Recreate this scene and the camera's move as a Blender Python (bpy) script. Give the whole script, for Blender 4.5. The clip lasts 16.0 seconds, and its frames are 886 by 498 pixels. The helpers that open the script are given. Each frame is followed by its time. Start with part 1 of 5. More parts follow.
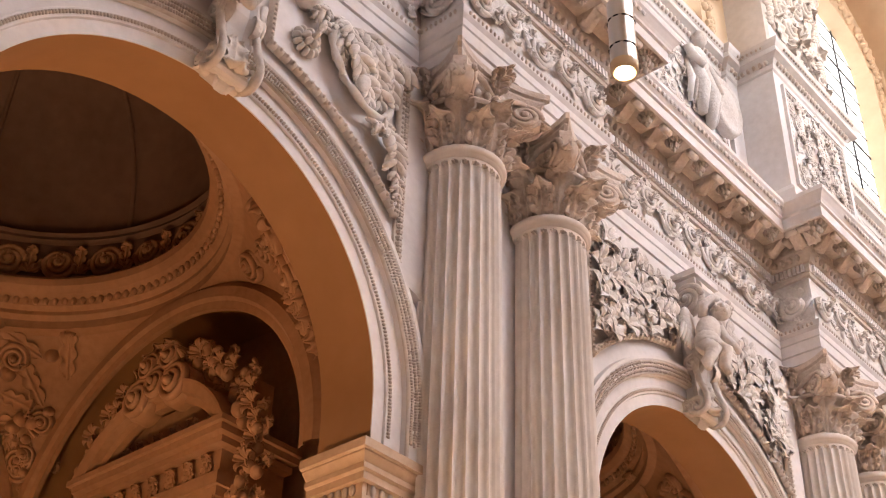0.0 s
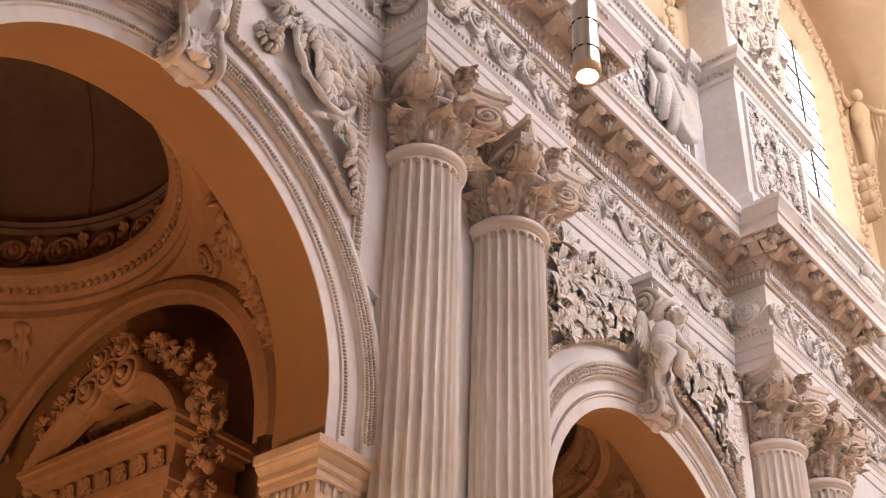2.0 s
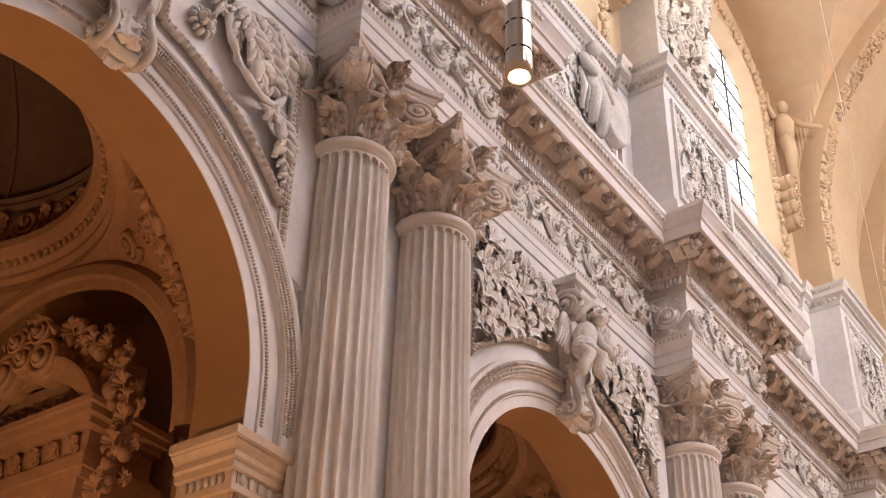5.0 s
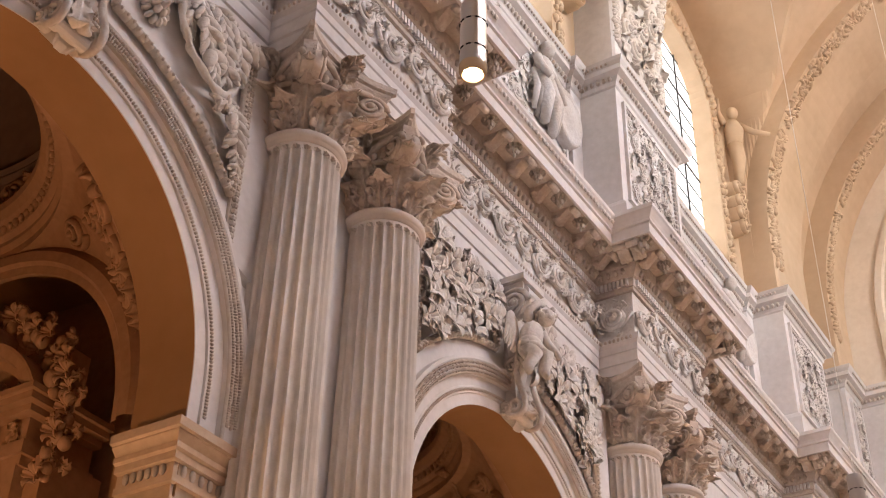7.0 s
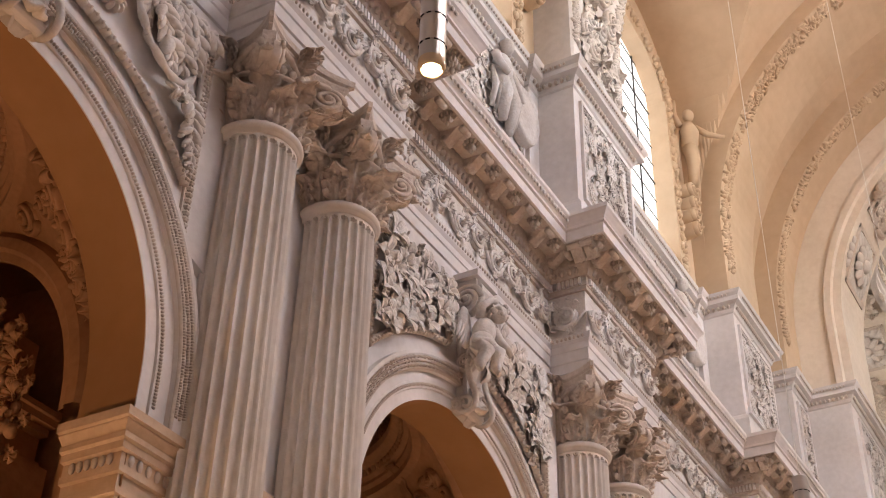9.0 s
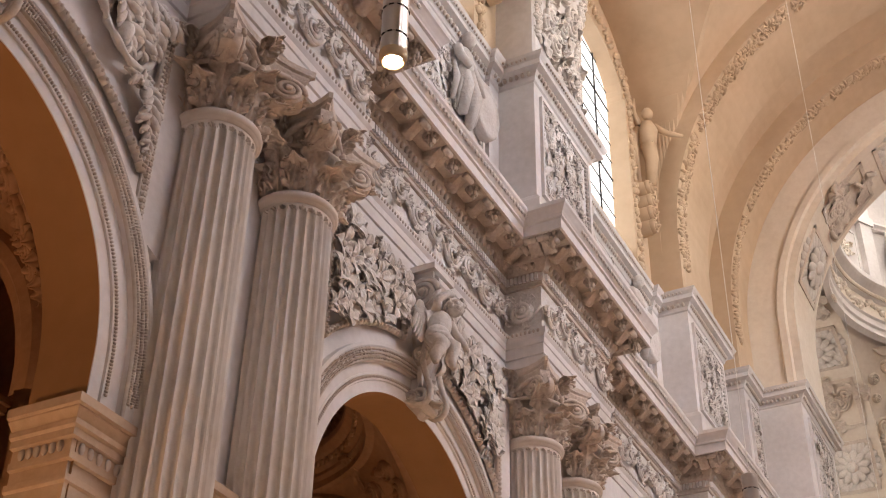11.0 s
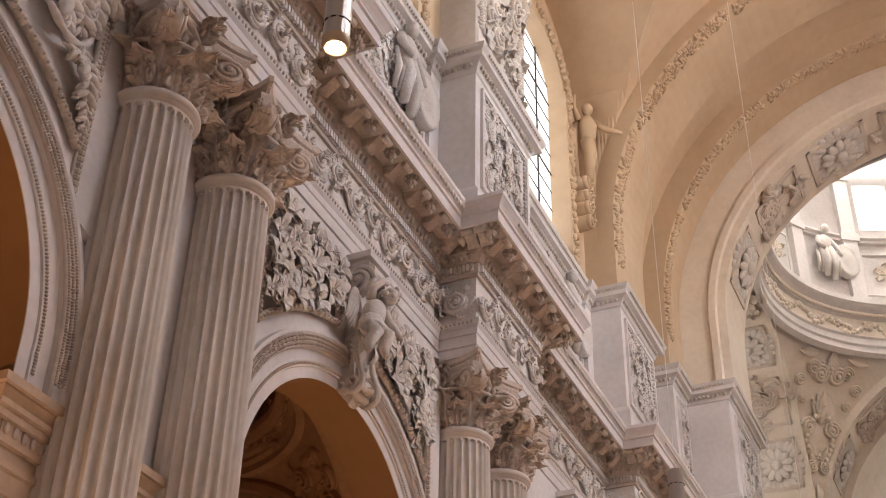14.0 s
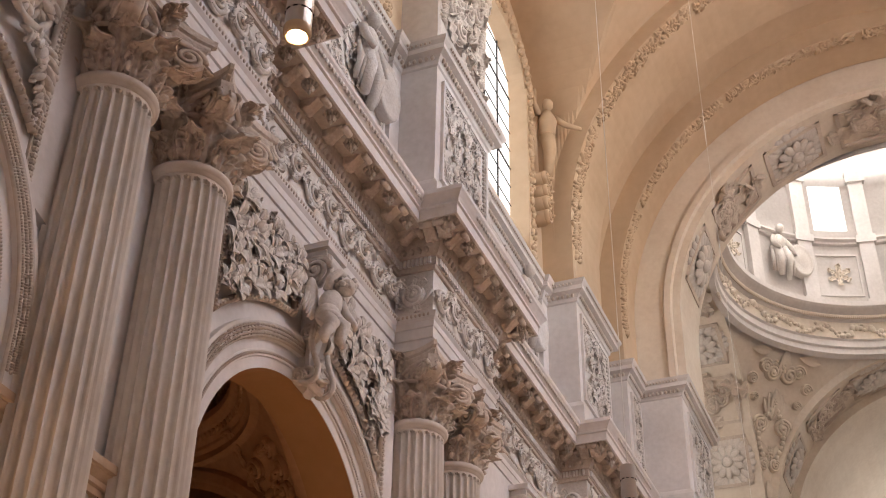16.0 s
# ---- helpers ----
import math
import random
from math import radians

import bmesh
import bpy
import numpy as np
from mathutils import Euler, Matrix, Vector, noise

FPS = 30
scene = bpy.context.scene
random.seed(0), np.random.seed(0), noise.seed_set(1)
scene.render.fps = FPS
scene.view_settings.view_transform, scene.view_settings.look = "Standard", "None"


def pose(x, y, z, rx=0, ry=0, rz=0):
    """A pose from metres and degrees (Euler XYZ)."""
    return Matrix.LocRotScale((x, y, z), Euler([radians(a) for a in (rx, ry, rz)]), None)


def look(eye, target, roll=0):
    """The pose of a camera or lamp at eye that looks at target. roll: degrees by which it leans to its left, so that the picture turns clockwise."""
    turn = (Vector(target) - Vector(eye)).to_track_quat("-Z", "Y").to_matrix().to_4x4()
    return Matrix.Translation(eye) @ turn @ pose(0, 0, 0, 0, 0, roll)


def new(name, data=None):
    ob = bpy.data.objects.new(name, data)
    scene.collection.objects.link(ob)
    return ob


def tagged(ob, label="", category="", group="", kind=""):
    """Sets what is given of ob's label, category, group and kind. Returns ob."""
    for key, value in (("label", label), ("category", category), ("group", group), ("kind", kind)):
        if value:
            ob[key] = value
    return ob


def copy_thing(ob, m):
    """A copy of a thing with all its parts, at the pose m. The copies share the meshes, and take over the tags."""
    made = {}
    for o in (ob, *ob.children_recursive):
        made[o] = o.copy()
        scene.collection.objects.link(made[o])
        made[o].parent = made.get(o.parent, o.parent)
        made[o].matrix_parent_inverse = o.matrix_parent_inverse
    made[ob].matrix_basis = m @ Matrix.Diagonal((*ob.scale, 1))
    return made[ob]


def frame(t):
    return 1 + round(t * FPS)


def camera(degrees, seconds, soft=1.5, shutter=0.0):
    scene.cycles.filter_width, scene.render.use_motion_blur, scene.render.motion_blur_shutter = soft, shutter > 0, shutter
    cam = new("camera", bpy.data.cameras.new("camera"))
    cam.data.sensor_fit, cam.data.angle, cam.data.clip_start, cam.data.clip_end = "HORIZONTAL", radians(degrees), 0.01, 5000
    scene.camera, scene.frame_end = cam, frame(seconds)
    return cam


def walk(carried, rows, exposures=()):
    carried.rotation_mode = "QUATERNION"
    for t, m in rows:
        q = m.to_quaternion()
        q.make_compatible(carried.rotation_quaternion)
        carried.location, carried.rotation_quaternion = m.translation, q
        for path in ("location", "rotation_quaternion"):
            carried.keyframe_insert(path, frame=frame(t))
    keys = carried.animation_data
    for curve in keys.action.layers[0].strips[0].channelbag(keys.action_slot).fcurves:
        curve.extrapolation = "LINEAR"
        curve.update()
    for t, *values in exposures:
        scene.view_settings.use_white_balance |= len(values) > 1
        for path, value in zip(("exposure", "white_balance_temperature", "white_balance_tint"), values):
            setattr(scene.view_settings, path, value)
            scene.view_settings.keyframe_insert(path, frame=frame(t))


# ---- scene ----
cam = camera(37.54, 16.0, soft=1.1)
# seconds, place, then pan, tilt and lean in degrees
PATH = [
    (0, 0.0, 0.0, 1.6, -47.964, 35.905, -1.930),
    (0.5, 0.0, 0.0, 1.6, -48.430, 35.908, -1.910),
    (1, 0.0, 0.0, 1.6, -48.976, 35.914, -1.947),
    (1.5, 0.0, 0.0, 1.6, -49.566, 35.912, -1.963),
    (2, 0.0, 0.0, 1.6, -50.190, 35.910, -1.970),
    (2.5, 0.0, 0.0, 1.6, -50.835, 35.897, -1.905),
    (3, 0.0, 0.0, 1.6, -51.481, 35.881, -1.889),
    (3.5, 0.0, 0.0, 1.6, -52.144, 35.856, -1.847),
    (4, 0.0, 0.0, 1.6, -52.817, 35.842, -1.801),
    (6.5, 0.0, 0.0, 1.6, -56.298, 35.761, -1.662),
    (7, 0.0, 0.0, 1.6, -56.969, 35.733, -1.650),
    (7.5, 0.0, 0.0, 1.6, -57.616, 35.706, -1.595),
    (8, 0.0, 0.0, 1.6, -58.239, 35.670, -1.585),
    (8.5, 0.0, 0.0, 1.6, -58.844, 35.628, -1.587),
    (9, 0.0, 0.0, 1.6, -59.434, 35.579, -1.560),
    (11.5, 0.0, 0.0, 1.6, -62.308, 35.245, -1.432),
    (12, 0.0, 0.0, 1.6, -62.887, 35.178, -1.439),
    (12.5, 0.0, 0.0, 1.6, -63.466, 35.111, -1.392),
    (13, 0.0, 0.0, 1.6, -64.032, 35.050, -1.355),
    (13.5, 0.0, 0.0, 1.6, -64.593, 34.985, -1.337),
    (14, 0.0, 0.0, 1.6, -65.158, 34.905, -1.331),
    (14.5, 0.0, 0.0, 1.6, -65.722, 34.828, -1.270),
    (15, 0.0, 0.0, 1.6, -66.274, 34.757, -1.257),
    (15.5, 0.0, 0.0, 1.6, -66.839, 34.680, -1.190),
    (16, 0.0, 0.0, 1.6, -67.418, 34.617, -1.171),
]
walk(cam, [(t, pose(x, y, z, 90 + tilt, 0, pan) @ pose(0, 0, 0, 0, 0, -lean)) for t, x, y, z, pan, tilt, lean in PATH],
     exposures=[(0, 3.9), (4, 3.68), (7, 3.45), (9, 3.28), (12, 3.1), (16, 2.95)])

# ---- world and lights ----
world = bpy.data.worlds.new("sky")
scene.world = world
world.use_nodes = True
wn = world.node_tree
sky = wn.nodes.new("ShaderNodeTexSky")
sky.sky_type, sky.sun_disc = "NISHITA", False
sky.sun_elevation, sky.sun_rotation = radians(56), radians(187)
wn.nodes["Background"].inputs["Strength"].default_value = 0.12
wn.links.new(sky.outputs["Color"], wn.nodes["Background"].inputs["Color"])
scene.view_settings.exposure = 0.0

AXIS = -0.6          # the nave's middle line
WALL = 8.72           # face of the nave wall
CHAPEL = 9.42        # back of the arches
BAYS = (-3.69, 5.88, 15.25)
PAIRS = (1.02, 10.59, 20.16, 30.0)   # middles of the column pairs


def area_lamp(name, place, target, sx, sy, watts, colour):
    data = bpy.data.lights.new(name, "AREA")
    data.shape, data.size, data.size_y, data.energy, data.color = "RECTANGLE", sx, sy, watts, colour
    ob = new(name, data)
    ob.matrix_world = look(place, target)
    return ob


def spot_lamp(name, place, target, watts, colour, angle=110, radius=0.06):
    data = bpy.data.lights.new(name, "SPOT")
    data.energy, data.color, data.spot_size, data.spot_blend, data.shadow_soft_size = watts, colour, radians(angle), 0.6, radius
    ob = new(name, data)
    ob.matrix_world = look(place, target)
    return ob


SOUTH = (5.88, 15.38, 25.1)
for wx, watts in zip(SOUTH, (16, 116, 185)):     # daylight in the clerestory openings across the nave
    area_lamp("window_light", (wx, -9.8, 25.2), (wx, 9, 15), 3.7, 6.0, watts, (1.0, 0.895, 0.855))
data = bpy.data.lights.new("sun", "SUN")
data.energy, data.angle, data.color = 5.0, radians(0.6), (1.0, 0.90, 0.77)
sun = new("sun", data)
sun.matrix_world = look((0, -30, 45), (3.5, 0, 0))

# ---- materials ----


def stucco(name, colour, stain, rough=0.72, grain=9.0, bump=0.25, patch=0.35, spread=0.0):
    """Painted plaster: broad stains, fine grain, a little relief."""
    m = bpy.data.materials.new(name)
    m.use_nodes = True
    nt = m.node_tree
    b = nt.nodes["Principled BSDF"]
    b.inputs["Roughness"].default_value = rough
    b.inputs["Specular IOR Level"].default_value = 0.3
    geo = nt.nodes.new("ShaderNodeNewGeometry")
    big = nt.nodes.new("ShaderNodeTexNoise")
    big.inputs["Scale"].default_value, big.inputs["Detail"].default_value = 0.55, 6.0
    nt.links.new(geo.outputs["Position"], big.inputs["Vector"])
    fine = nt.nodes.new("ShaderNodeTexNoise")
    fine.inputs["Scale"].default_value, fine.inputs["Detail"].default_value = grain, 8.0
    nt.links.new(geo.outputs["Position"], fine.inputs["Vector"])
    ramp = nt.nodes.new("ShaderNodeValToRGB")
    ramp.color_ramp.elements[0].position, ramp.color_ramp.elements[0].color = 0.30, (*stain, 1)
    ramp.color_ramp.elements[1].position, ramp.color_ramp.elements[1].color = 0.62, (*colour, 1)
    mix = nt.nodes.new("ShaderNodeMath")
    mix.operation = "MULTIPLY_ADD"
    mix.inputs[1].default_value = patch
    nt.links.new(fine.outputs["Fac"], mix.inputs[0])
    sc = nt.nodes.new("ShaderNodeMath")
    sc.operation = "MULTIPLY"
    sc.inputs[1].default_value = 1.0 - patch
    nt.links.new(big.outputs["Fac"], sc.inputs[0])
    nt.links.new(sc.outputs[0], mix.inputs[2])
    nt.links.new(mix.outputs[0], ramp.inputs["Fac"])
    last = ramp.outputs["Color"]
    if spread:
        info = nt.nodes.new("ShaderNodeObjectInfo")
        hsv = nt.nodes.new("ShaderNodeHueSaturation")
        mr = nt.nodes.new("ShaderNodeMapRange")
        mr.inputs["To Min"].default_value, mr.inputs["To Max"].default_value = 1 - spread, 1 + spread * 0.5
        nt.links.new(info.outputs["Random"], mr.inputs["Value"])
        nt.links.new(mr.outputs["Result"], hsv.inputs["Value"])
        nt.links.new(last, hsv.inputs["Color"])
        last = hsv.outputs["Color"]
    nt.links.new(last, b.inputs["Base Color"])
    bp = nt.nodes.new("ShaderNodeBump")
    bp.inputs["Strength"].default_value, bp.inputs["Distance"].default_value = bump, 0.02
    nt.links.new(fine.outputs["Fac"], bp.inputs["Height"])
    nt.links.new(bp.outputs["Normal"], b.inputs["Normal"])
    return m


def plain(name, colour, rough=0.5, metal=0.0, emit=0.0, emit_colour=(1, 1, 1)):
    m = bpy.data.materials.new(name)
    m.use_nodes = True
    b = m.node_tree.nodes["Principled BSDF"]
    b.inputs["Base Color"].default_value = (*colour, 1)
    b.inputs["Roughness"].default_value, b.inputs["Metallic"].default_value = rough, metal
    if emit:
        b.inputs["Emission Color"].default_value = (*emit_colour, 1)
        b.inputs["Emission Strength"].default_value = emit
    return m


WHITE = stucco("white_stucco", (0.75, 0.70, 0.675), (0.59, 0.54, 0.51), grain=7)
STONE = stucco("shaft_plaster", (0.72, 0.66, 0.61), (0.56, 0.49, 0.43), grain=6)
CARVED = stucco("carved_stucco", (0.77, 0.72, 0.68), (0.56, 0.485, 0.43), grain=16, bump=0.8, spread=0.12)
# mouldings: dirty tone, plus underside shade and warm bounce put into the colour
BEADS = stucco("dirty_shaded_stucco", (0.62, 0.54, 0.47), (0.42, 0.34, 0.28), grain=14, bump=0.5)
# capitals and brackets, tinted brown in place of warm light from below
CAPITAL = stucco("capital_stucco_warmed", (0.73, 0.64, 0.565), (0.50, 0.385, 0.30), grain=16, bump=0.8, spread=0.08)
# arch linings: orange of the warm bounce light put into the plaster colour
WARM_LINING = stucco("warm_lit_plaster", (0.355, 0.193, 0.088), (0.30, 0.157, 0.068), grain=4, bump=0.12)
# upper cream plaster, its peach tint replaces a warm glow on the vault
VAULT = stucco("vault_plaster_warmed", (0.63, 0.48, 0.335), (0.53, 0.385, 0.255), grain=3, bump=0.1)
# chapel stucco carries the glow of its warm lamps in the base colour
CHAPELM = stucco("chapel_plaster_warm_lit", (0.48, 0.28, 0.16), (0.32, 0.17, 0.09), grain=8, bump=0.4, spread=0.08)
# dome and ring frieze, a darker brown than the chapel walls
DOMEM = stucco("chapel_dome_brown", (0.21, 0.13, 0.095), (0.14, 0.085, 0.06), grain=5)
# floor colour chosen to reflect warm light onto the undersides
FLOORM = stucco("warm_bounce_floor", (0.52, 0.36, 0.26), (0.40, 0.26, 0.18), rough=0.35, grain=3, bump=0.03)
# imposts: orange light from the chapel side put into the whole colour
IMPOST = stucco("impost_warm_lit", (0.60, 0.45, 0.33), (0.44, 0.31, 0.21), grain=10, bump=0.4)
CREAM = stucco("cream_stucco", (0.80, 0.71, 0.61), (0.66, 0.56, 0.46), grain=6, bump=0.2)
DARK = plain("dark_iron", (0.02, 0.02, 0.022), 0.5, 0.6)
STEEL = plain("brushed_steel", (0.62, 0.58, 0.55), 0.28, 0.9)
GLOW = plain("lamp_glow", (1, 0.9, 0.75), 0.4, 0, 2.5, (1.0, 0.80, 0.52))
CABLE = plain("pale_wire", (0.85, 0.82, 0.76), 0.5, 0.0)
PANE = plain("bright_window_glass", (0.9, 0.92, 0.95), 0.2, 0, 0.17, (1.0, 0.985, 0.96))

# ---- mesh helpers ----


def mesh_of(name, verts, faces, material, smooth=False):
    me = bpy.data.meshes.new(name)
    me.from_pydata([tuple(map(float, v)) for v in verts], [], faces)
    me.materials.append(material)
    if smooth:
        me.polygons.foreach_set("use_smooth", [True] * len(me.polygons))
    me.update()
    return me


def thing(name, label, category="", group="", kind="", place=(0, 0, 0)):
    ob = new(name)
    ob.location = place
    return tagged(ob, label, category, group, kind)


def put(name, me, parent=None, m=None, label="", kind=""):
    ob = new(name, me)
    if parent:
        ob.parent = parent
    if m is not None:
        ob.matrix_basis = m
    return tagged(ob, label, kind=kind)


class Geo:
    """A growing list of vertices and faces."""

    def __init__(self):
        self.v, self.f = [], []

    def add(self, v, f, m=None):
        n = len(self.v)
        self.v += [tuple(m @ Vector(p)) for p in v] if m is not None else list(v)
        self.f += [tuple(i + n for i in q) for q in f]
        return self

    def mesh(self, name, material, smooth=False):
        return mesh_of(name, self.v, self.f, material, smooth)


def box(x0, x1, y0, y1, z0, z1):
    v = [(x, y, z) for x in (x0, x1) for y in (y0, y1) for z in (z0, z1)]
    return v, [(0, 1, 3, 2), (4, 6, 7, 5), (0, 4, 5, 1), (2, 3, 7, 6), (0, 2, 6, 4), (1, 5, 7, 3)]


def grid(rows, closed_u=False, closed_v=False):
    """Quads over rows of points."""
    nu, nv = len(rows), len(rows[0])
    v = [p for r in rows for p in r]
    f = []
    for i in range(nu - (0 if closed_u else 1)):
        for j in range(nv - (0 if closed_v else 1)):
            a, b = i * nv + j, i * nv + (j + 1) % nv
            c, d = ((i + 1) % nu) * nv + (j + 1) % nv, ((i + 1) % nu) * nv + j
            f.append((a, b, c, d))
    return v, f


def run(profile, path):
    """A moulding: profile of (outward, z) along a plan line, mitred at its corners. Outward is to the right of the line."""
    pts = [Vector((p[0], p[1])) for p in path]
    rows = []
    for i, p in enumerate(pts):
        ds = []
        if i > 0:
            ds.append((p - pts[i - 1]).normalized())
        if i < len(pts) - 1:
            ds.append((pts[i + 1] - p).normalized())
        ns = [Vector((d.y, -d.x)) for d in ds]
        n = sum(ns, Vector((0, 0)))
        n = n / max(n.length_squared / len(ns), 1e-6) if len(ns) > 1 else ns[0]
        if len(ns) > 1:
            n = (ns[0] + ns[1]) / (1 + ns[0].dot(ns[1]))
        rows.append([(p.x + n.x * o, p.y + n.y * o, z) for o, z in profile])
    return grid(rows)


def arc_run(profile, cx, cz, y, a0=0.0, a1=math.pi, n=48):
    """A moulding round an arch that faces -y: profile of (radius, forward)."""
    rows = []
    for i in range(n + 1):
        a = a0 + (a1 - a0) * i / n
        rows.append([(cx + r * math.cos(a), y - d, cz + r * math.sin(a)) for r, d in profile])
    return grid(rows)


def turned(profile, n=32, cx=0.0, cy=0.0, a0=0.0, a1=2 * math.pi):
    """A turned body: profile of (radius, z)."""
    closed = abs(a1 - a0 - 2 * math.pi) < 1e-6
    rows = []
    for i in range(n if closed else n + 1):
        a = a0 + (a1 - a0) * i / n
        rows.append([(cx + r * math.cos(a), cy + r * math.sin(a), z) for r, z in profile])
    return grid(rows, closed_u=closed)


def tube(points, radii, n=8):
    """A tube along a line of points, closed at the ends."""
    pts = [Vector(p) for p in points]
    v, f = [], []
    side = None
    for i, p in enumerate(pts):
        d = (pts[min(i + 1, len(pts) - 1)] - pts[max(i - 1, 0)]).normalized()
        if side is None:
            side = d.orthogonal().normalized()
        side = (side - d * side.dot(d)).normalized()
        up = d.cross(side)
        r = radii[i] if isinstance(radii, (list, tuple)) else radii
        v += [tuple(p + (side * math.cos(k) + up * math.sin(k)) * r) for k in (2 * math.pi * j / n for j in range(n))]
    for i in range(len(pts) - 1):
        f += [(i * n + j, i * n + (j + 1) % n, (i + 1) * n + (j + 1) % n, (i + 1) * n + j) for j in range(n)]
    f += [tuple(range(n))[::-1], tuple((len(pts) - 1) * n + j for j in range(n))]
    return v, f


def ball(r=(1, 1, 1), at=(0, 0, 0), nu=10, nv=6):
    rows = []
    for i in range(nv + 1):
        t = math.pi * i / nv
        s = max(math.sin(t), 0.02)
        rows.append([(at[0] + r[0] * s * math.cos(2 * math.pi * j / nu), at[1] + r[1] * s * math.sin(2 * math.pi * j / nu), at[2] + r[2] * math.cos(t)) for j in range(nu)])
    return grid(rows, closed_v=True)

# ---- nave shell ----
SPRING, RADIUS = 8.35, 2.69


def arcade_wall(x0, x1, z0, z1, y0, y1, arches):
    """A wall of some thickness with round-headed openings that go through it."""
    g = Geo()
    n = 40
    edges = [x0] + [c for a in arches for c in (a - RADIUS, a + RADIUS)] + [x1]
    for i in range(0, len(edges), 2):
        g.add(*box(edges[i], edges[i + 1], y0, y1, z0, z1))
    for a in arches:
        arc = [(a - RADIUS * math.cos(math.pi * k / n), SPRING + RADIUS * math.sin(math.pi * k / n)) for k in range(n + 1)]
        rows = []
        for y in (y0, y1):
            rows.append([(x, y, z) for x, z in arc])
        g.add(*grid([[(x, y0, z) for x, z in arc], [(x, y0, z1) for x, z in arc]]))
        g.add(*grid([[(x, y1, z) for x, z in arc], [(x, y1, z1) for x, z in arc]]))
    return g


wall = tagged(put("wall_north", arcade_wall(-9.5, 34.6, 0.0, 16.0, WALL, CHAPEL, BAYS + (24.95,)).mesh("wall_north", WHITE)), "white stuccoed nave wall pierced by tall round arches", "wall", kind="structure")


def soffit(cx):
    """The plain lining of one arch, jambs and all, tinted ochre for warm light."""
    n = 48
    pts = [(cx - RADIUS + 0.012, 0.0)] + [(cx - (RADIUS - 0.012) * math.cos(math.pi * k / n), SPRING + (RADIUS - 0.012) * math.sin(math.pi * k / n)) for k in range(n + 1)] + [(cx + RADIUS - 0.012, 0.0)]
    v, f = grid([[(x, WALL - 0.088, z) for x, z in pts], [(x, CHAPEL + 0.01, z) for x, z in pts]])
    return mesh_of("arch_soffit", v, f, WARM_LINING, True)


for cx in BAYS + (24.95,):
    tagged(put("arch_lining", soffit(cx)), "plain plaster lining under an arch, warm light put into its ochre colour", "arch lining", "arch linings", "structure")

# the wall stands proud above the arch bands, up to the architrave
PROUD = WALL - 0.12


def ring(o, a):
    """A point of the ring that lies o outside the arch."""
    r = RADIUS + o
    return r * math.cos(a), r * math.sin(a)


FOOT = 7.84 - SPRING
for cx in BAYS + (24.95,):
    n = 40
    arc = [ring(0.68, math.pi - math.pi * k / n) for k in range(n + 1)]
    arc = [(cx + x, SPRING + z) for x, z in [(arc[0][0], 1.6)] + [p for p in arc if p[1] > 1.6] + [(arc[-1][0], 1.6)]]
    g = Geo().add(*grid([[(x, PROUD, z) for x, z in arc], [(x, PROUD, 13.45) for x, z in arc]]))
    g.add(*grid([[(x, WALL + 0.01, z) for x, z in arc], [(x, PROUD, z) for x, z in arc]]))
    for x in (arc[0][0], arc[-1][0]):
        g.add([(x, PROUD, arc[0][1]), (x, WALL, arc[0][1]), (x, WALL, 13.45), (x, PROUD, 13.45)], [(0, 1, 2, 3)])
    tagged(put("spandrel_wall", g.mesh("spandrel_wall", WHITE)), "white stucco wall face above an arch", "wall", "spandrel walls", "structure")

# entablature: architrave, frieze and cornice break forward over each pair of columns
RECESS, FRONT = 8.65, 7.90
plan = [(-9.5, RECESS)]
for px in PAIRS:
    plan += [(px - 1.60, RECESS), (px - 1.60, FRONT), (px + 1.60, FRONT), (px + 1.60, RECESS)]
plan += [(34.5, RECESS), (34.5, 6.60), (38.4, 6.60), (38.4, 12.0)]
ENT = thing("entablature", "white stucco entablature with carved frieze and bracketed cornice", "entablature", kind="structure")
architrave = [(-0.6, 13.40), (0.0, 13.40), (0.0, 13.58), (0.03, 13.60), (0.03, 13.80), (0.05, 13.82), (0.05, 13.94), (0.09, 14.00), (0.11, 14.10), (0.0, 14.12)]
frieze = [(0.0, 14.12), (0.0, 15.05)]
bed = [(0.0, 15.05), (0.05, 15.06), (0.06, 15.12), (0.08, 15.13), (0.08, 15.30), (0.12, 15.32), (0.20, 15.46), (0.22, 15.52), (0.22, 15.70), (0.70, 15.70)]
corona = [(0.70, 15.70), (0.70, 15.67), (0.75, 15.67), (0.75, 15.88), (0.79, 15.90), (0.79, 15.95), (0.82, 16.0), (0.88, 16.08), (0.91, 16.11), (0.91, 16.19), (-0.6, 16.2)]
# bed moulding gets the browner stucco: shade under the cornice as colour
for nm, prof, mat in (("architrave", architrave, WHITE), ("frieze_band", frieze, CARVED), ("bed_moulding", bed, BEADS), ("corona", corona, WHITE)):
    v, f = run(prof, plan)
    put(nm, mesh_of(nm, v, f, mat), ENT)

# attic storey
ATTIC = 8.90
attic_wall = Geo()
attic_wall.add(*box(-9.5, 34.5, ATTIC + 0.03, ATTIC + 0.9, 16.0, 20.6))
tagged(put("attic_wall", attic_wall.mesh("attic_wall", WHITE)), "white plastered attic wall above the cornice", "wall", kind="structure")
attic_plan = [(-9.5, ATTIC)]
for px in PAIRS:
    attic_plan += [(px - 1.98, ATTIC), (px - 1.98, 8.78), (px - 1.54, 8.78), (px - 1.54, 7.96), (px + 1.54, 7.96), (px + 1.54, 8.78), (px + 1.98, 8.78), (px + 1.98, ATTIC)]
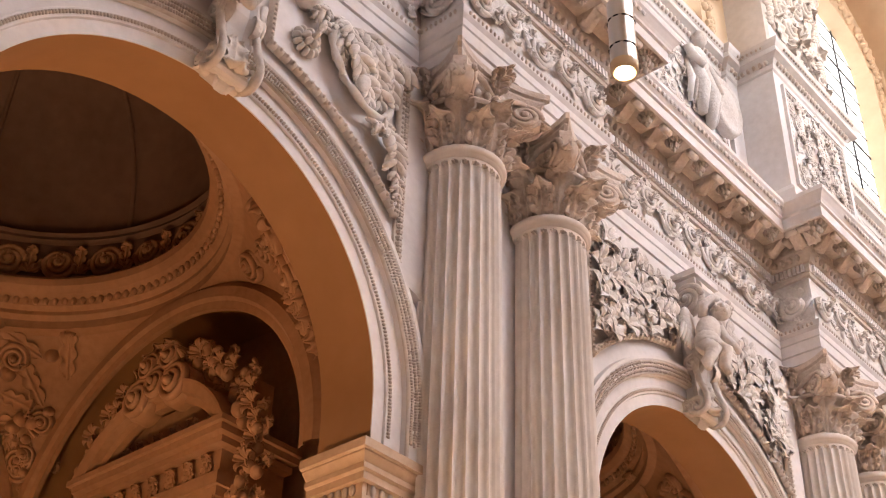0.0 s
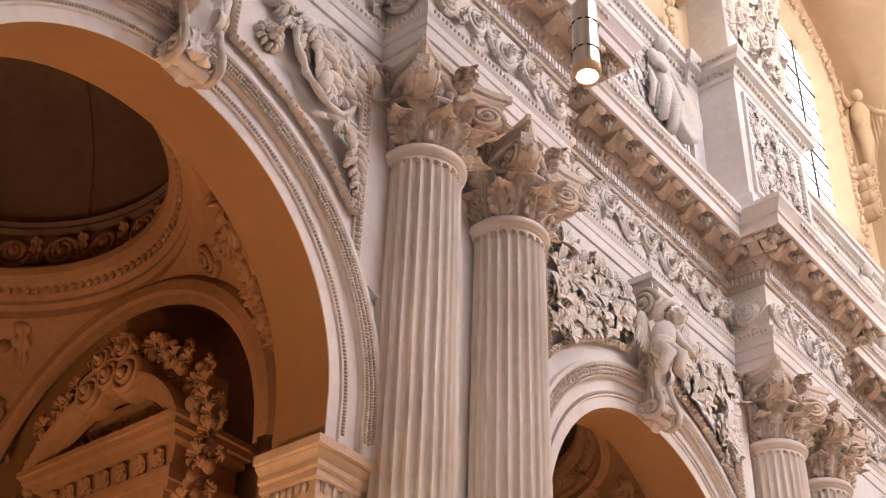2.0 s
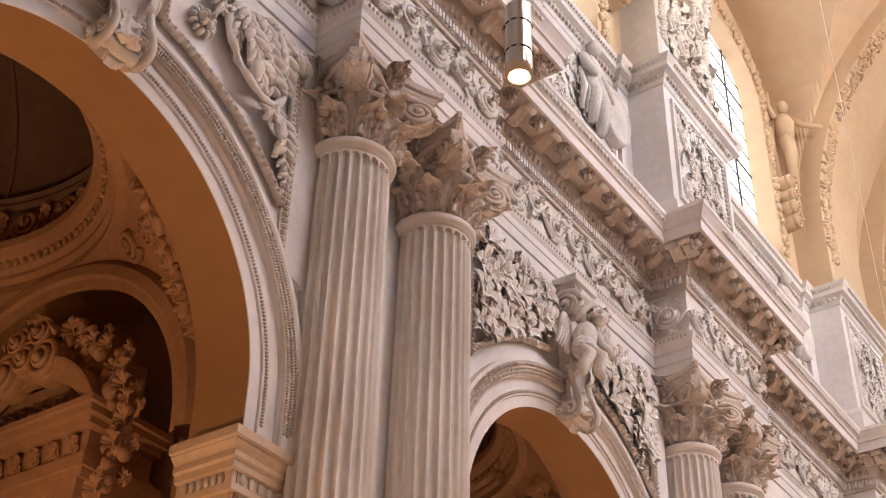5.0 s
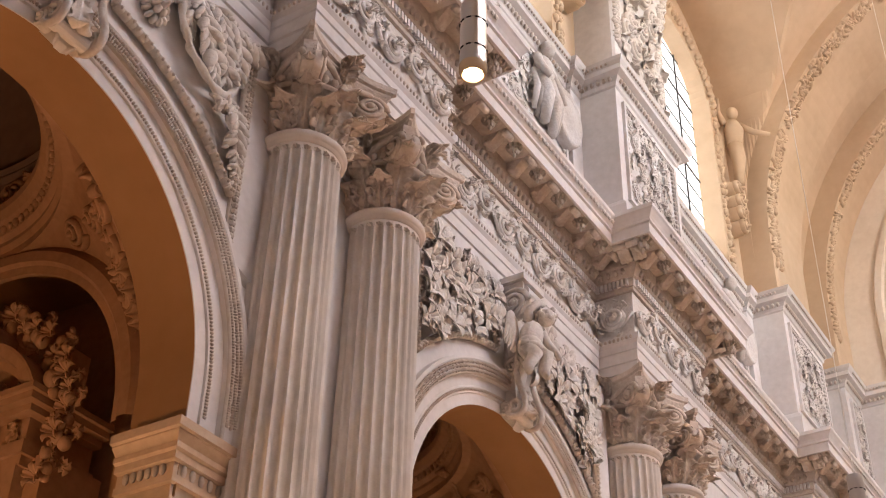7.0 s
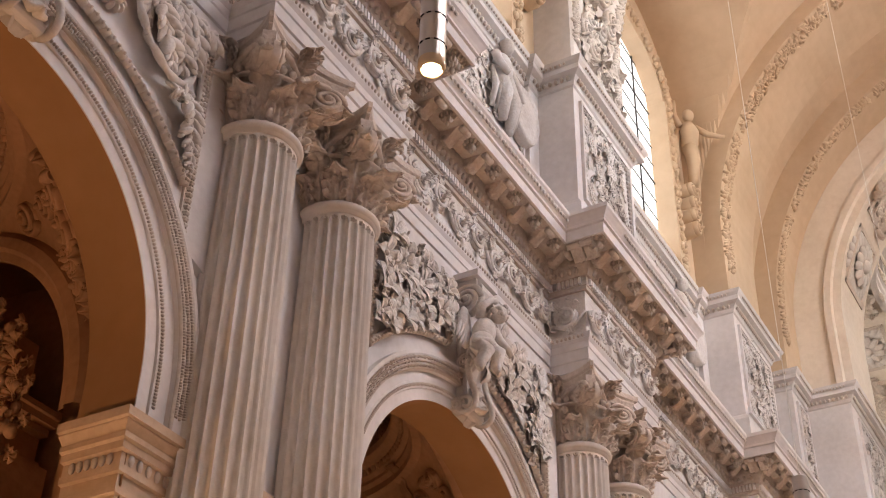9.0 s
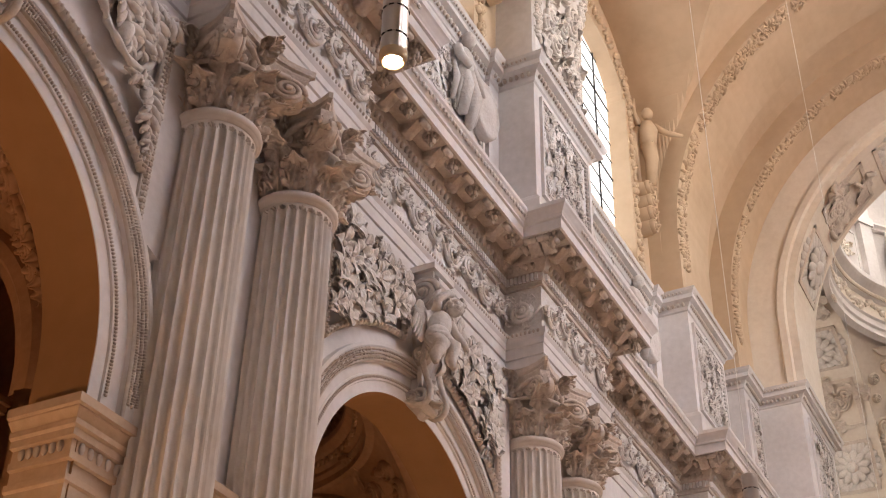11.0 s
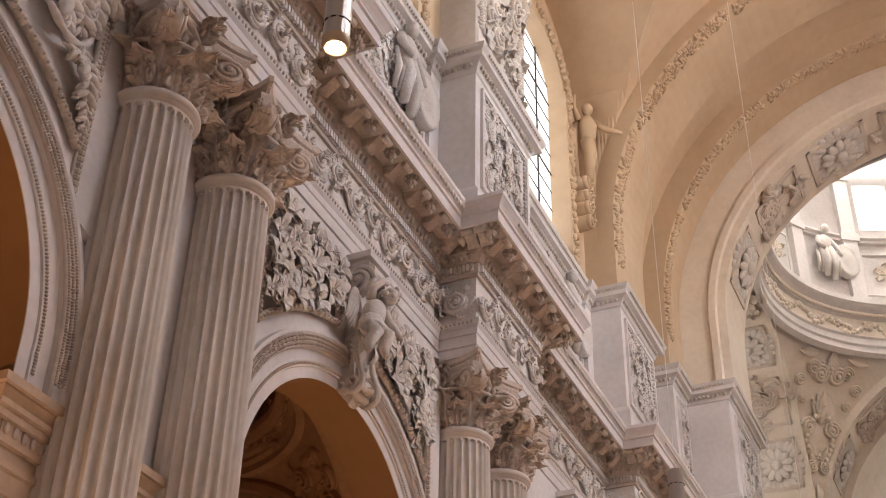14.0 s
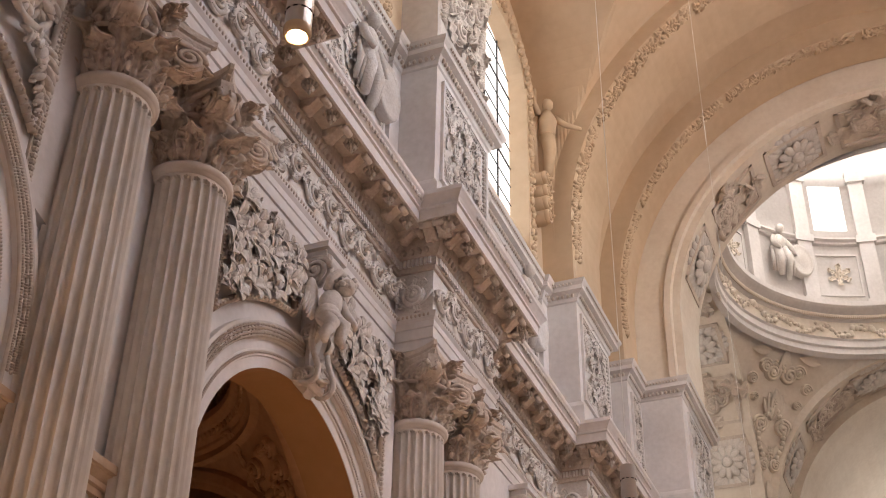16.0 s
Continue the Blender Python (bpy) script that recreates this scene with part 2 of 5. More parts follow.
attic_plan += [(33.1, ATTIC), (33.1, 7.85), (34.6, 7.85), (34.6, 6.58), (38.5, 6.58), (38.5, 12.0)]
ATT = thing("attic_order", "white attic pilasters with a moulded cap course", "attic", kind="structure")
v, f = run([(0.0, 16.0), (0.0, 20.34)], attic_plan)
put("pilaster_faces", mesh_of("pilaster_faces", v, f, WHITE), ATT)
v, f = run([(0.0, 20.22), (0.04, 20.25), (0.06, 20.34), (0.13, 20.43), (0.25, 20.48), (0.25, 20.60), (0.31, 20.68), (0.34, 20.75), (-0.8, 20.78)], attic_plan)
put("cap_course", mesh_of("cap_course", v, f, WHITE), ATT)
v, f = run([(0.10, 16.1), (0.10, 17.10), (0.05, 17.20), (0.0, 17.26)], attic_plan)
put("base_course", mesh_of("base_course", v, f, WHITE), ATT)

for sgn in (1, -1):
    ya, yb = sorted((AXIS + sgn * 7.2, AXIS + sgn * 12.6))
    g = Geo().add(*box(34.62, 38.4, ya, yb, 0.0, 20.7))
    tagged(put("crossing_pier", g.mesh("crossing_pier", WHITE)), "massive white pier at the crossing", "pier", "crossing piers", "structure")

# unseen box over the vault, keeps sun from leaking through its gaps
g = Geo().add(*box(-10.4, 37.3, -11.8, 12.0, 32.6, 33.0))
g.add(*box(-10.4, 37.3, -11.8, -10.82, 28.0, 32.6)).add(*box(-10.4, 37.3, 9.82, 12.0, 28.0, 32.6))
tagged(put("nave_roof", g.mesh("nave_roof", WHITE)), "unseen slab above the vault, added to block sun leaks", "roof", kind="structure")

# vault with lunettes over the windows
VR, VS = 9.15, 22.9
def ceiling_height(x, y):
    d = abs(y - AXIS)
    z = VS + math.sqrt(max(VR * VR - d * d, 0.0)) if d < VR else 20.7
    best = z
    for cx in BAYS + (24.95,):
        u = abs(x - cx)
        if u < 3.6:
            best = max(best, 26.3 + math.sqrt(3.6 * 3.6 - u * u))
    return best


xs = sorted(set([round(-9.5 + 0.2 * i, 3) for i in range(0, 226)]))
ys = sorted([AXIS + 9.7 * math.sin(math.pi / 2 * k / 60) for k in range(-60, 61)] + [AXIS + s * (VR + e) for s in (-1, 1) for e in (-0.002, 0.002)])
v, f = grid([[(x, y, ceiling_height(x, y)) for y in ys] for x in xs])
tagged(put("nave_vault", mesh_of("nave_vault", v, f, VAULT)), "cream plastered barrel vault with window lunettes", "vault", kind="structure")

# clerestory wall with window openings
WIN_W, WIN_S, WIN_T, RISE = 2.1, 21.6, 27.0, 1.3
WINX = (-3.69, 5.88, 15.38, 25.1)
def clerestory(y0, y1, centres):
    g = Geo()
    n = 24
    edges = [-9.5] + [c for a in centres for c in (a - WIN_W, a + WIN_W)] + [34.6]
    for i in range(0, len(edges), 2):
        g.add(*box(edges[i], edges[i + 1], y0, y1, 20.6, 31.0))
    for a in centres:
        g.add(*box(a - WIN_W, a + WIN_W, y0, y1, 20.6, WIN_S))
        arc = [(a - WIN_W * math.cos(math.pi * k / n), WIN_T + RISE * math.sin(math.pi * k / n)) for k in range(n + 1)]
        g.add(*grid([[(x, y0, z) for x, z in arc], [(x, y0, 31.0) for x, z in arc]]))
        g.add(*grid([[(x, y0, z) for x, z in arc], [(x, y1, z) for x, z in arc]]))
    return g


tagged(put("wall_clerestory_north", clerestory(8.92, 9.8, WINX).mesh("wall_clerestory_north", VAULT)), "cream clerestory wall with tall arched windows", "wall", kind="structure")
tagged(put("wall_clerestory_south", clerestory(-10.8, -9.9, SOUTH).mesh("wall_clerestory_south", VAULT)), "cream clerestory wall across the nave", "wall", kind="structure")
g = Geo().add(*box(-9.5, 34.6, -10.8, -9.9, 0, 20.6))
tagged(put("wall_south", g.mesh("wall_south", WHITE)), "plain white wall across the nave", "wall", kind="structure")
g = Geo().add(*box(-10.4, -9.5, -15.0, 18.0, 0, 34.5))
tagged(put("wall_west", g.mesh("wall_west", WHITE)), "plain white entrance wall", "wall", kind="structure")
# floor stays out of view and serves as a warm reflector
g = Geo().add(*box(-11, 75, -25, 22, -0.3, 0.0))
tagged(put("floor", g.mesh("floor", FLOORM)), "unseen church floor, reddish to bounce warm light upward", "floor", kind="structure")



# ---- carved ornament, built once and shared ----


def leaf_geo(w=0.5, h=1.0):
    """An acanthus leaf: a lobed, creased sheet with some thickness that rises along z and curls forward (-y) and over at its tip."""
    g = Geo()

    def spine(t):
        if t < 0.62:
            return Vector((0, -0.05 * h * t, 0.82 * h * t / 0.62)), 0.0
        a = (t - 0.62) / 0.38 * 2.5
        return Vector((0, -0.03 * h - 0.14 * h * (1 - math.cos(a)), 0.82 * h + 0.12 * h * math.sin(a))), a

    us = (-1.0, -0.8, -0.55, -0.3, -0.1, 0.0, 0.1, 0.3, 0.55, 0.8, 1.0)
    rows, backs = [], []
    for k in range(34):
        t = k / 33
        p, a = spine(t)
        wave = 4.2 * t * 2 * math.pi
        notch = 0.5 + 0.5 * math.cos(wave)
        half = w * (0.33 + 0.12 * math.sin(math.pi * min(t * 1.05, 1.0))) * (1 - 0.40 * notch ** 2) * (1.0 if t < 0.8 else math.sqrt(max(1 - ((t - 0.8) / 0.21) ** 2, 0.02)))
        out = Vector((0, -math.cos(a), -math.sin(a)))
        row, back = [], []
        for u in us:
            e = abs(u)
            ripple = -0.055 * w * e * math.cos(wave - 1.6 * e)
            rib = 0.10 * w * math.exp(-(u / 0.14) ** 2)
            lift = 0.16 * w * e * e
            q = p + out * (ripple + rib + lift)
            q = Vector((u * half, q.y, q.z + 0.08 * h * e * (1 - t)))
            row.append(tuple(q))
            back.append(tuple(q - out * 0.05 * w))
        rows.append(row)
        backs.append(back[::-1])
    g.add(*grid([x + y for x, y in zip(rows, backs)], closed_v=True))
    g.add(rows[-1] + backs[-1], [tuple(range(22))])
    return g


def spiral_geo(r=0.2, turns=2.4, bulge=0.036, depth=0.10, n=44, side=8):
    """A scroll that faces -y: a raised spiral on a shallow disc."""
    pts, rad = [], []
    for k in range(n):
        t = k / (n - 1)
        a = t * turns * 2 * math.pi
        rr = r * (1 - 0.86 * t)
        pts.append((rr * math.cos(a), -0.02 - 0.05 * t, rr * math.sin(a)))
        rad.append(bulge * (1.05 - 0.45 * t))
    g = Geo().add(*tube(pts, rad, side))
    disc = []
    for y, k in ((depth, 1.02), (0.0, 1.0), (-0.025, 0.8), (-0.04, 0.1)):
        disc.append([(r * k * math.cos(2 * math.pi * i / 20), y, r * k * math.sin(2 * math.pi * i / 20)) for i in range(20)])
    g.add(*grid(disc, closed_v=True))
    g.add(*ball((0.05, 0.05, 0.05), (0, -0.07, 0), 8, 5))
    return g


def flower_geo(r=0.16, petals=5, cup=0.5):
    """An open flower that faces -y: broad pointed petals, creased down the middle and turned back at their tips."""
    g = Geo()
    for k in range(petals):
        a = 2 * math.pi * k / petals
        rows, backs = [], []
        for j in range(9):
            t = j / 8
            half = r * (0.37 if petals < 5 else 0.31) * math.sin(math.pi * min(max(t, 0.08), 0.97)) ** 0.7
            y = -r * (0.06 + (0.5 + 0.5 * cup) * math.sin(math.pi * t * 0.72))
            row = [(u * half, y + 0.16 * r * (1 - abs(u)) - 0.05 * r, r * (0.10 + 0.98 * t)) for u in (-1, -0.6, -0.2, 0, 0.2, 0.6, 1)]
            rows.append(row)
            backs.append([(x, yy + 0.09 * r, z) for x, yy, z in row][::-1])
        g.add(*grid([p + q for p, q in zip(rows, backs)], closed_v=True), Matrix.Rotation(-a, 4, "Y"))
    g.add(*ball((r * 0.20, r * 0.24, r * 0.20), (0, -r * 0.16, 0), 8, 6))
    return g


def rosette_geo(r=0.2, outer=12):
    """Two rings of petals round a boss."""
    g = Geo()
    for n, d, s, y in ((outer, 0.72, 0.30, 0.0), (outer // 2, 0.36, 0.26, -0.04)):
        for k in range(n):
            a = 2 * math.pi * (k + 0.5 * (d < 0.5)) / n
            g.add(*ball((r * s * (0.62 if n > 8 else 0.9), r * 0.16, r * s), (0, 0, 0), 6, 5), Matrix.Rotation(-a, 4, "Y") @ Matrix.Translation((0, y, r * d)))
    g.add(*ball((r * 0.2, r * 0.25, r * 0.2), (0, -0.06, 0), 8, 6))
    return g


def console_geo(w=0.22, d=0.46, h=0.17):
    """A bracket under a cornice: an S in side view, deeper at the wall, with a leaf-like rib below. Runs along -y from the wall."""
    g = Geo()
    side = []
    for k in range(13):
        t = k / 12
        y = -d * t
        z = -h * (0.62 + 0.38 * math.cos(math.pi * t)) - 0.05 * math.sin(2 * math.pi * t)
        if t > 0.86:
            z = z * (1 - (t - 0.86) / 0.14 * 0.75)
        side.append((y, z))
    rows = []
    for x, s in ((-0.5, 0.86), (-0.42, 1.0), (-0.12, 0.94), (0.0, 1.16), (0.12, 0.94), (0.42, 1.0), (0.5, 0.86)):
        rows.append([(x * w, y, z * s) for y, z in side] + [(x * w, -d, 0.0)])
    g.add(*grid(rows))
    for x in (-0.5, 0.5):
        n = len(side)
        v = [(x * w, y, z * 0.86) for y, z in side] + [(x * w, -d, 0.0), (x * w, 0.0, 0.0)]
        g.add(v, [tuple(range(n + 2))])
    g.add(*tube([(-0.52 * w, -d + 0.05, -0.065), (0.52 * w, -d + 0.05, -0.065)], 0.06, 10))
    g.add(*tube([(-0.52 * w, -0.08, -h * 0.9), (0.52 * w, -0.08, -h * 0.9)], 0.06, 10))
    return g


def make(geo, name, mat, smooth=True):
    return geo.mesh(name, mat, smooth)


LEAF = {m: make(leaf_geo(), "acanthus_leaf", m) for m in (CAPITAL, CARVED, CHAPELM, VAULT, CREAM)}
FLOWER = {m: make(flower_geo(), "flower", m) for m in (CAPITAL, CARVED, CHAPELM)}
QUAT = {m: make(flower_geo(petals=4, cup=0.2), "four_petal_flower", m) for m in (CARVED, CHAPELM)}
ROSE = {m: make(rosette_geo(), "rosette", m) for m in (CARVED, CHAPELM, CREAM, BEADS)}
SCROLL = {m: make(spiral_geo(), "scroll", m) for m in (CAPITAL, CARVED, CHAPELM, VAULT, CREAM)}
FRUIT = {m: make(Geo().add(*ball((0.1, 0.1, 0.11), (0, 0, 0), 10, 7)), "fruit", m) for m in (CARVED, CHAPELM)}


def almond_geo(w=0.46, h=1.0):
    """A smooth pointed leaf with a crease down its middle, bowed forward, lying against a wall."""
    g = Geo()
    for back in (0, 1):
        rows = []
        for j in range(9):
            t = j / 8
            half = w * 0.5 * math.sin(math.pi * min(max(t, 0.03), 0.985)) ** 0.75
            bow = -0.16 * h * math.sin(math.pi * t * 0.9)
            rows.append([(u * half, bow * (1 - 0.25 * back) + 0.10 * w * (1 - abs(u)) - 0.05 * w * u * u + back * 0.05 * (abs(u) < 0.9), t * h) for u in (-1, -0.6, -0.2, 0, 0.2, 0.6, 1)])
        g.add(*grid(rows))
    return g


ALMOND = make(almond_geo(), "smooth_leaf", CARVED)
ALMOND_CREAM = make(almond_geo(), "smooth_leaf", CREAM)
ROSE_BIG = make(rosette_geo(0.2, 22), "rosette", CARVED)
CONSOLE = make(console_geo(), "bracket", CAPITAL)

# ---- columns ----


def fluted_shaft():
    flutes, per = 24, 8
    zs = [2.3, 2.35, 5.0, 8.0, 10.0, 11.0, 11.68, 11.79, 11.83, 11.86, 11.885, 11.905, 11.92, 11.96]
    rows = []
    for z in zs:
        t = (z - 2.3) / 9.7
        r = 0.565 - 0.055 * t ** 1.6
        row = []
        for k in range(flutes * per):
            u = (k % per) / per * 2 - 1          # -1..1 across one flute and its fillet
            e = abs(u) / 0.78
            d = 0.0
            if e < 1:
                top = 11.82 + 0.085 * math.sqrt(1 - e * e)
                if 2.33 < z < top:
                    d = 0.062 * math.sqrt(1 - e * e)
            a = 2 * math.pi * (k + 0.5) / (flutes * per)
            row.append(((r - d) * math.cos(a), (r - d) * math.sin(a), z))
        rows.append(row)
    v, f = grid(rows, closed_v=True)
    return mesh_of("fluted_shaft", v, [q[::-1] for q in f], STONE)


def abacus_geo():
    """A slab with hollowed sides and cut corners."""
    outline = []
    for s in range(4):
        for k in range(13):
            u = -1 + 2 * k / 12
            x, y = u * 0.80, -(0.64 + 0.20 * abs(u) ** 2.2)
            a = s * math.pi / 2
            outline.append((x * math.cos(a) - y * math.sin(a), x * math.sin(a) + y * math.cos(a)))
    rows = []
    for k, z in ((0.0, 13.06), (0.86, 13.06), (0.90, 13.14), (0.93, 13.20), (0.93, 13.24), (0.99, 13.28), (1.0, 13.395), (0.0, 13.395)):
        rows.append([(x * k, y * k, z) for x, y in outline])
    return Geo().add(*grid(rows, closed_v=True))


SHAFT = fluted_shaft()
BASE = make(Geo().add(*turned([(0.0, 1.85), (0.78, 1.85), (0.78, 2.0), (0.72, 2.0), (0.76, 2.06), (0.72, 2.12), (0.62, 2.14), (0.60, 2.2), (0.66, 2.24), (0.60, 2.3), (0.5, 2.31)], 40)), "column_base", STONE)
PEDESTAL = make(Geo().add(*box(-0.85, 0.85, -0.85, 0.85, 0.0, 0.3)).add(*box(-0.75, 0.75, -0.75, 0.75, 0.3, 1.6)).add(*box(-0.85, 0.85, -0.85, 0.85, 1.6, 1.85)), "pedestal", STONE, False)
ASTRAGAL = make(Geo().add(*turned([(0.5, 11.55), (0.53, 11.56), (0.535, 11.62), (0.55, 11.63), (0.575, 11.66), (0.583, 11.70), (0.575, 11.74), (0.55, 11.77), (0.49, 11.78)], 48)), "astragal", STONE)
BELL = make(Geo().add(*turned([(0.49, 11.76), (0.47, 12.2), (0.50, 12.55), (0.60, 12.80), (0.60, 12.86), (0.62, 13.07)], 40)), "bell", CAPITAL)
g = Geo()
for k in range(28):
    a = 2 * math.pi * k / 28
    g.add(*ball((0.055, 0.06, 0.085), (0.635 * math.cos(a), 0.635 * math.sin(a), 12.80), 7, 5))
g.add(*turned([(0.62, 12.62), (0.655, 12.65), (0.655, 12.69), (0.62, 12.72)], 40))
EGGS = make(g, "egg_moulding", CAPITAL)
rows = []
for x, hw, z0, z1 in ((0.40, 0.10, 12.72, 13.08), (0.72, 0.10, 12.56, 13.08), (0.92, 0.10, 12.58, 13.08), (1.02, 0.085, 12.68, 13.10), (1.03, 0.085, 13.0, 13.12)):
    rows.append([(x, -hw, z0), (x, hw, z0), (x, hw, z1), (x, -hw, z1)])
HORN = make(Geo().add(*grid(rows, closed_v=True)).add([rows[-1][k] for k in range(4)], [(0, 1, 2, 3)]), "corner_horn", CAPITAL, False)
ABACUS = make(abacus_geo(), "abacus", CAPITAL, False)


def column():
    c = thing("column", "fluted white stucco column with a carved leaf and scroll capital", "column", "nave columns")
    low = Matrix.Translation((0, 0, 13.395 * 0.215)) @ Matrix.Diagonal((1, 1, 0.785, 1))
    for nm, me, m in (("pedestal", PEDESTAL, None), ("base", BASE, None), ("shaft", SHAFT, None), ("astragal", ASTRAGAL, low)):
        put(nm, me, c, m)
    cap = put("capital", BELL, c, low, label="carved capital, warm light put into its colour, browner than the shaft")
    put("egg_moulding", EGGS, cap)
    put("abacus", ABACUS, cap)
    for tier, (n, r, z, sx, sy, sz) in enumerate(((8, 0.47, 11.76, 0.86, 1.35, 0.56), (8, 0.45, 11.78, 0.92, 1.35, 0.92))):
        for k in range(n):
            a = 2 * math.pi * (k + (0.5 if tier == 0 else 0.0)) / n
            put("leaf", LEAF[CAPITAL], cap, Matrix.Rotation(a, 4, "Z") @ Matrix.Translation((0, -r - 0.02, z)) @ Matrix.Rotation(0.10, 4, "X") @ Matrix.Diagonal((sx, sy, sz, 1)))
    for s in range(4):
        turn = Matrix.Rotation(s * math.pi / 2, 4, "Z")
        diag = turn @ Matrix.Rotation(math.pi / 4, 4, "Z")       # its +x runs out to the corner
        put("corner_horn", HORN, cap, diag)
        for sgn in (-1, 1):
            m = diag @ Matrix.Translation((0.80, sgn * 0.115, 12.80)) @ (Matrix.Rotation(math.pi, 4, "Z") if sgn > 0 else Matrix.Identity(4)) @ Matrix.Rotation(0.22, 4, "Z")
            put("volute", SCROLL[CAPITAL], cap, m @ Matrix.Diagonal((-sgn * 1.22, 1.0, 1.22, 1)))
            pts = [(0.08 * sgn, -0.66, 12.80), (0.26 * sgn, -0.68, 12.95), (0.44 * sgn, -0.68, 13.02), (0.58 * sgn, -0.64, 13.03)]
            v, f = tube(pts, [0.03, 0.045, 0.05, 0.05], 7)
            put("stem", mesh_of("stem", v, f, CAPITAL, True), cap, turn)
        put("leaf", LEAF[CAPITAL], cap, turn @ Matrix.Translation((0, -0.62, 12.92)) @ Matrix.Diagonal((0.66, 1.2, 0.44, 1)))
        put("flower", FLOWER[CAPITAL], cap, turn @ Matrix.Translation((0, -0.74, 13.20)) @ Matrix.Diagonal((0.8, 1.2, 0.8, 1)))
        put("leaf", LEAF[CAPITAL], cap, diag @ Matrix.Translation((0.99, 0, 13.06)) @ Matrix.Rotation(math.pi / 2, 4, "Z") @ Matrix.Rotation(math.pi, 4, "Y") @ Matrix.Diagonal((0.36, 0.6, 0.40, 1)))
    return c


first_column = column()
first_column.location = (PAIRS[0] - 0.915, 8.46, 0)
for px in PAIRS:
    for dx in (-0.915, 0.915):
        if (px, dx) != (PAIRS[0], -0.915):
            copy_thing(first_column, pose(px + dx, 8.46, 0, 0, 0, 7 * dx))

# pilaster strips behind the columns, and the impost mouldings of the piers
PIERS = [(BAYS[i] + RADIUS, (BAYS + (24.95,))[i + 1] - RADIUS) for i in range(3)]
for i, (a, b) in enumerate(PIERS):
    imp = thing("impost", "moulded impost course at the foot of an arch, orange light put into its colour", "impost", "imposts", "structure")
    path = [(a, CHAPEL), (a, WALL), (b, WALL), (b, CHAPEL)]
    prof = [(0.000, 6.49), (0.038, 6.50), (0.038, 6.71), (0.068, 6.73), (0.068, 6.95), (0.099, 6.97), (0.099, 7.04), (0.053, 7.06), (0.053, 7.19), (0.099, 7.20), (0.099, 7.28), (0.076, 7.29), (0.076, 7.42), (0.129, 7.43), (0.129, 7.51), (0.167, 7.53), (0.167, 7.59), (0.144, 7.60), (0.220, 7.68), (0.220, 7.70), (0.258, 7.71), (0.258, 7.81), (0.000, 7.83)]
    v, f = run(prof, path)
    put("moulding", mesh_of("moulding", v, f, IMPOST), imp)
    g = Geo()
    n = int((b - a) / 0.13)
    for k in range(n):
        g.add(*ball((0.045, 0.03, 0.07), (a + (k + 0.5) * (b - a) / n, WALL - 0.085, 7.355), 6, 4))
    for k in range(6):
        g.add(*ball((0.03, 0.045, 0.07), (a - 0.085, WALL + 0.06 + k * 0.1, 7.355), 6, 4))
    put("beading", make(g, "beading", BEADS), imp)

# ---- archivolts, keystones, spandrels ----
random.seed(4)


RB = RADIUS


def ring_moulding(profile, n=64):
    """Mouldings round an arch down to its impost: profile of (outward, forward)."""
    rows = []
    for end in (0, 1):
        row = []
        for o, d in profile:
            x, z = ring(o, math.pi * end)
            row.append((x, -d, FOOT))
        rows.append(row)
    for k in range(n + 1):
        row = []
        for o, d in profile:
            x, z = ring(o, math.pi * k / n)
            row.append((x, -d, z))
        rows.insert(-1, row)
    return grid(rows)


def ring_beads(o, d, n, size, wobble=0.0, phase=0.0):
    """Small carved knobs along one ring of an arch."""
    g = Geo()
    for k in range(n):
        a = math.pi * (-0.04 + 1.08 * (k + phase) / n)
        x, z = ring(o, min(max(a, 0.0), math.pi))
        if a < 0 or a > math.pi:
            z -= RB * (-a if a < 0 else a - math.pi)
        s = 1 + random.uniform(-wobble, wobble)
        m = Matrix.Translation((x, -d, z)) @ Matrix.Rotation(-a, 4, "Y")
        g.add(*ball((size[0] * s, size[1], size[2] * (2 - s)), (0, 0, 0), 5, 4), m)
    return g


v, f = ring_moulding([(-0.03, 0.085), (-0.03, 0.10), (0.13, 0.10), (0.14, 0.13), (0.24, 0.13), (0.25, 0.12), (0.39, 0.12), (0.41, 0.17), (0.45, 0.20), (0.60, 0.21), (0.63, 0.23), (0.68, 0.23), (0.69, 0.0)])
ARCH_FACE = mesh_of("arch_mouldings", v, f, WHITE)
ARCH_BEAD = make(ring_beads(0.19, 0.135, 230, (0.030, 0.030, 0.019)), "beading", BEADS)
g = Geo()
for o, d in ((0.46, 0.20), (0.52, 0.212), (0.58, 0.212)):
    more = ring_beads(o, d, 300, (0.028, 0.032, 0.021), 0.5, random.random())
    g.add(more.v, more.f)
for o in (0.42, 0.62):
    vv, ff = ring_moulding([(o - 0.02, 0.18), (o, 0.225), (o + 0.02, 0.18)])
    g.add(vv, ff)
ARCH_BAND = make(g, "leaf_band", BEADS)


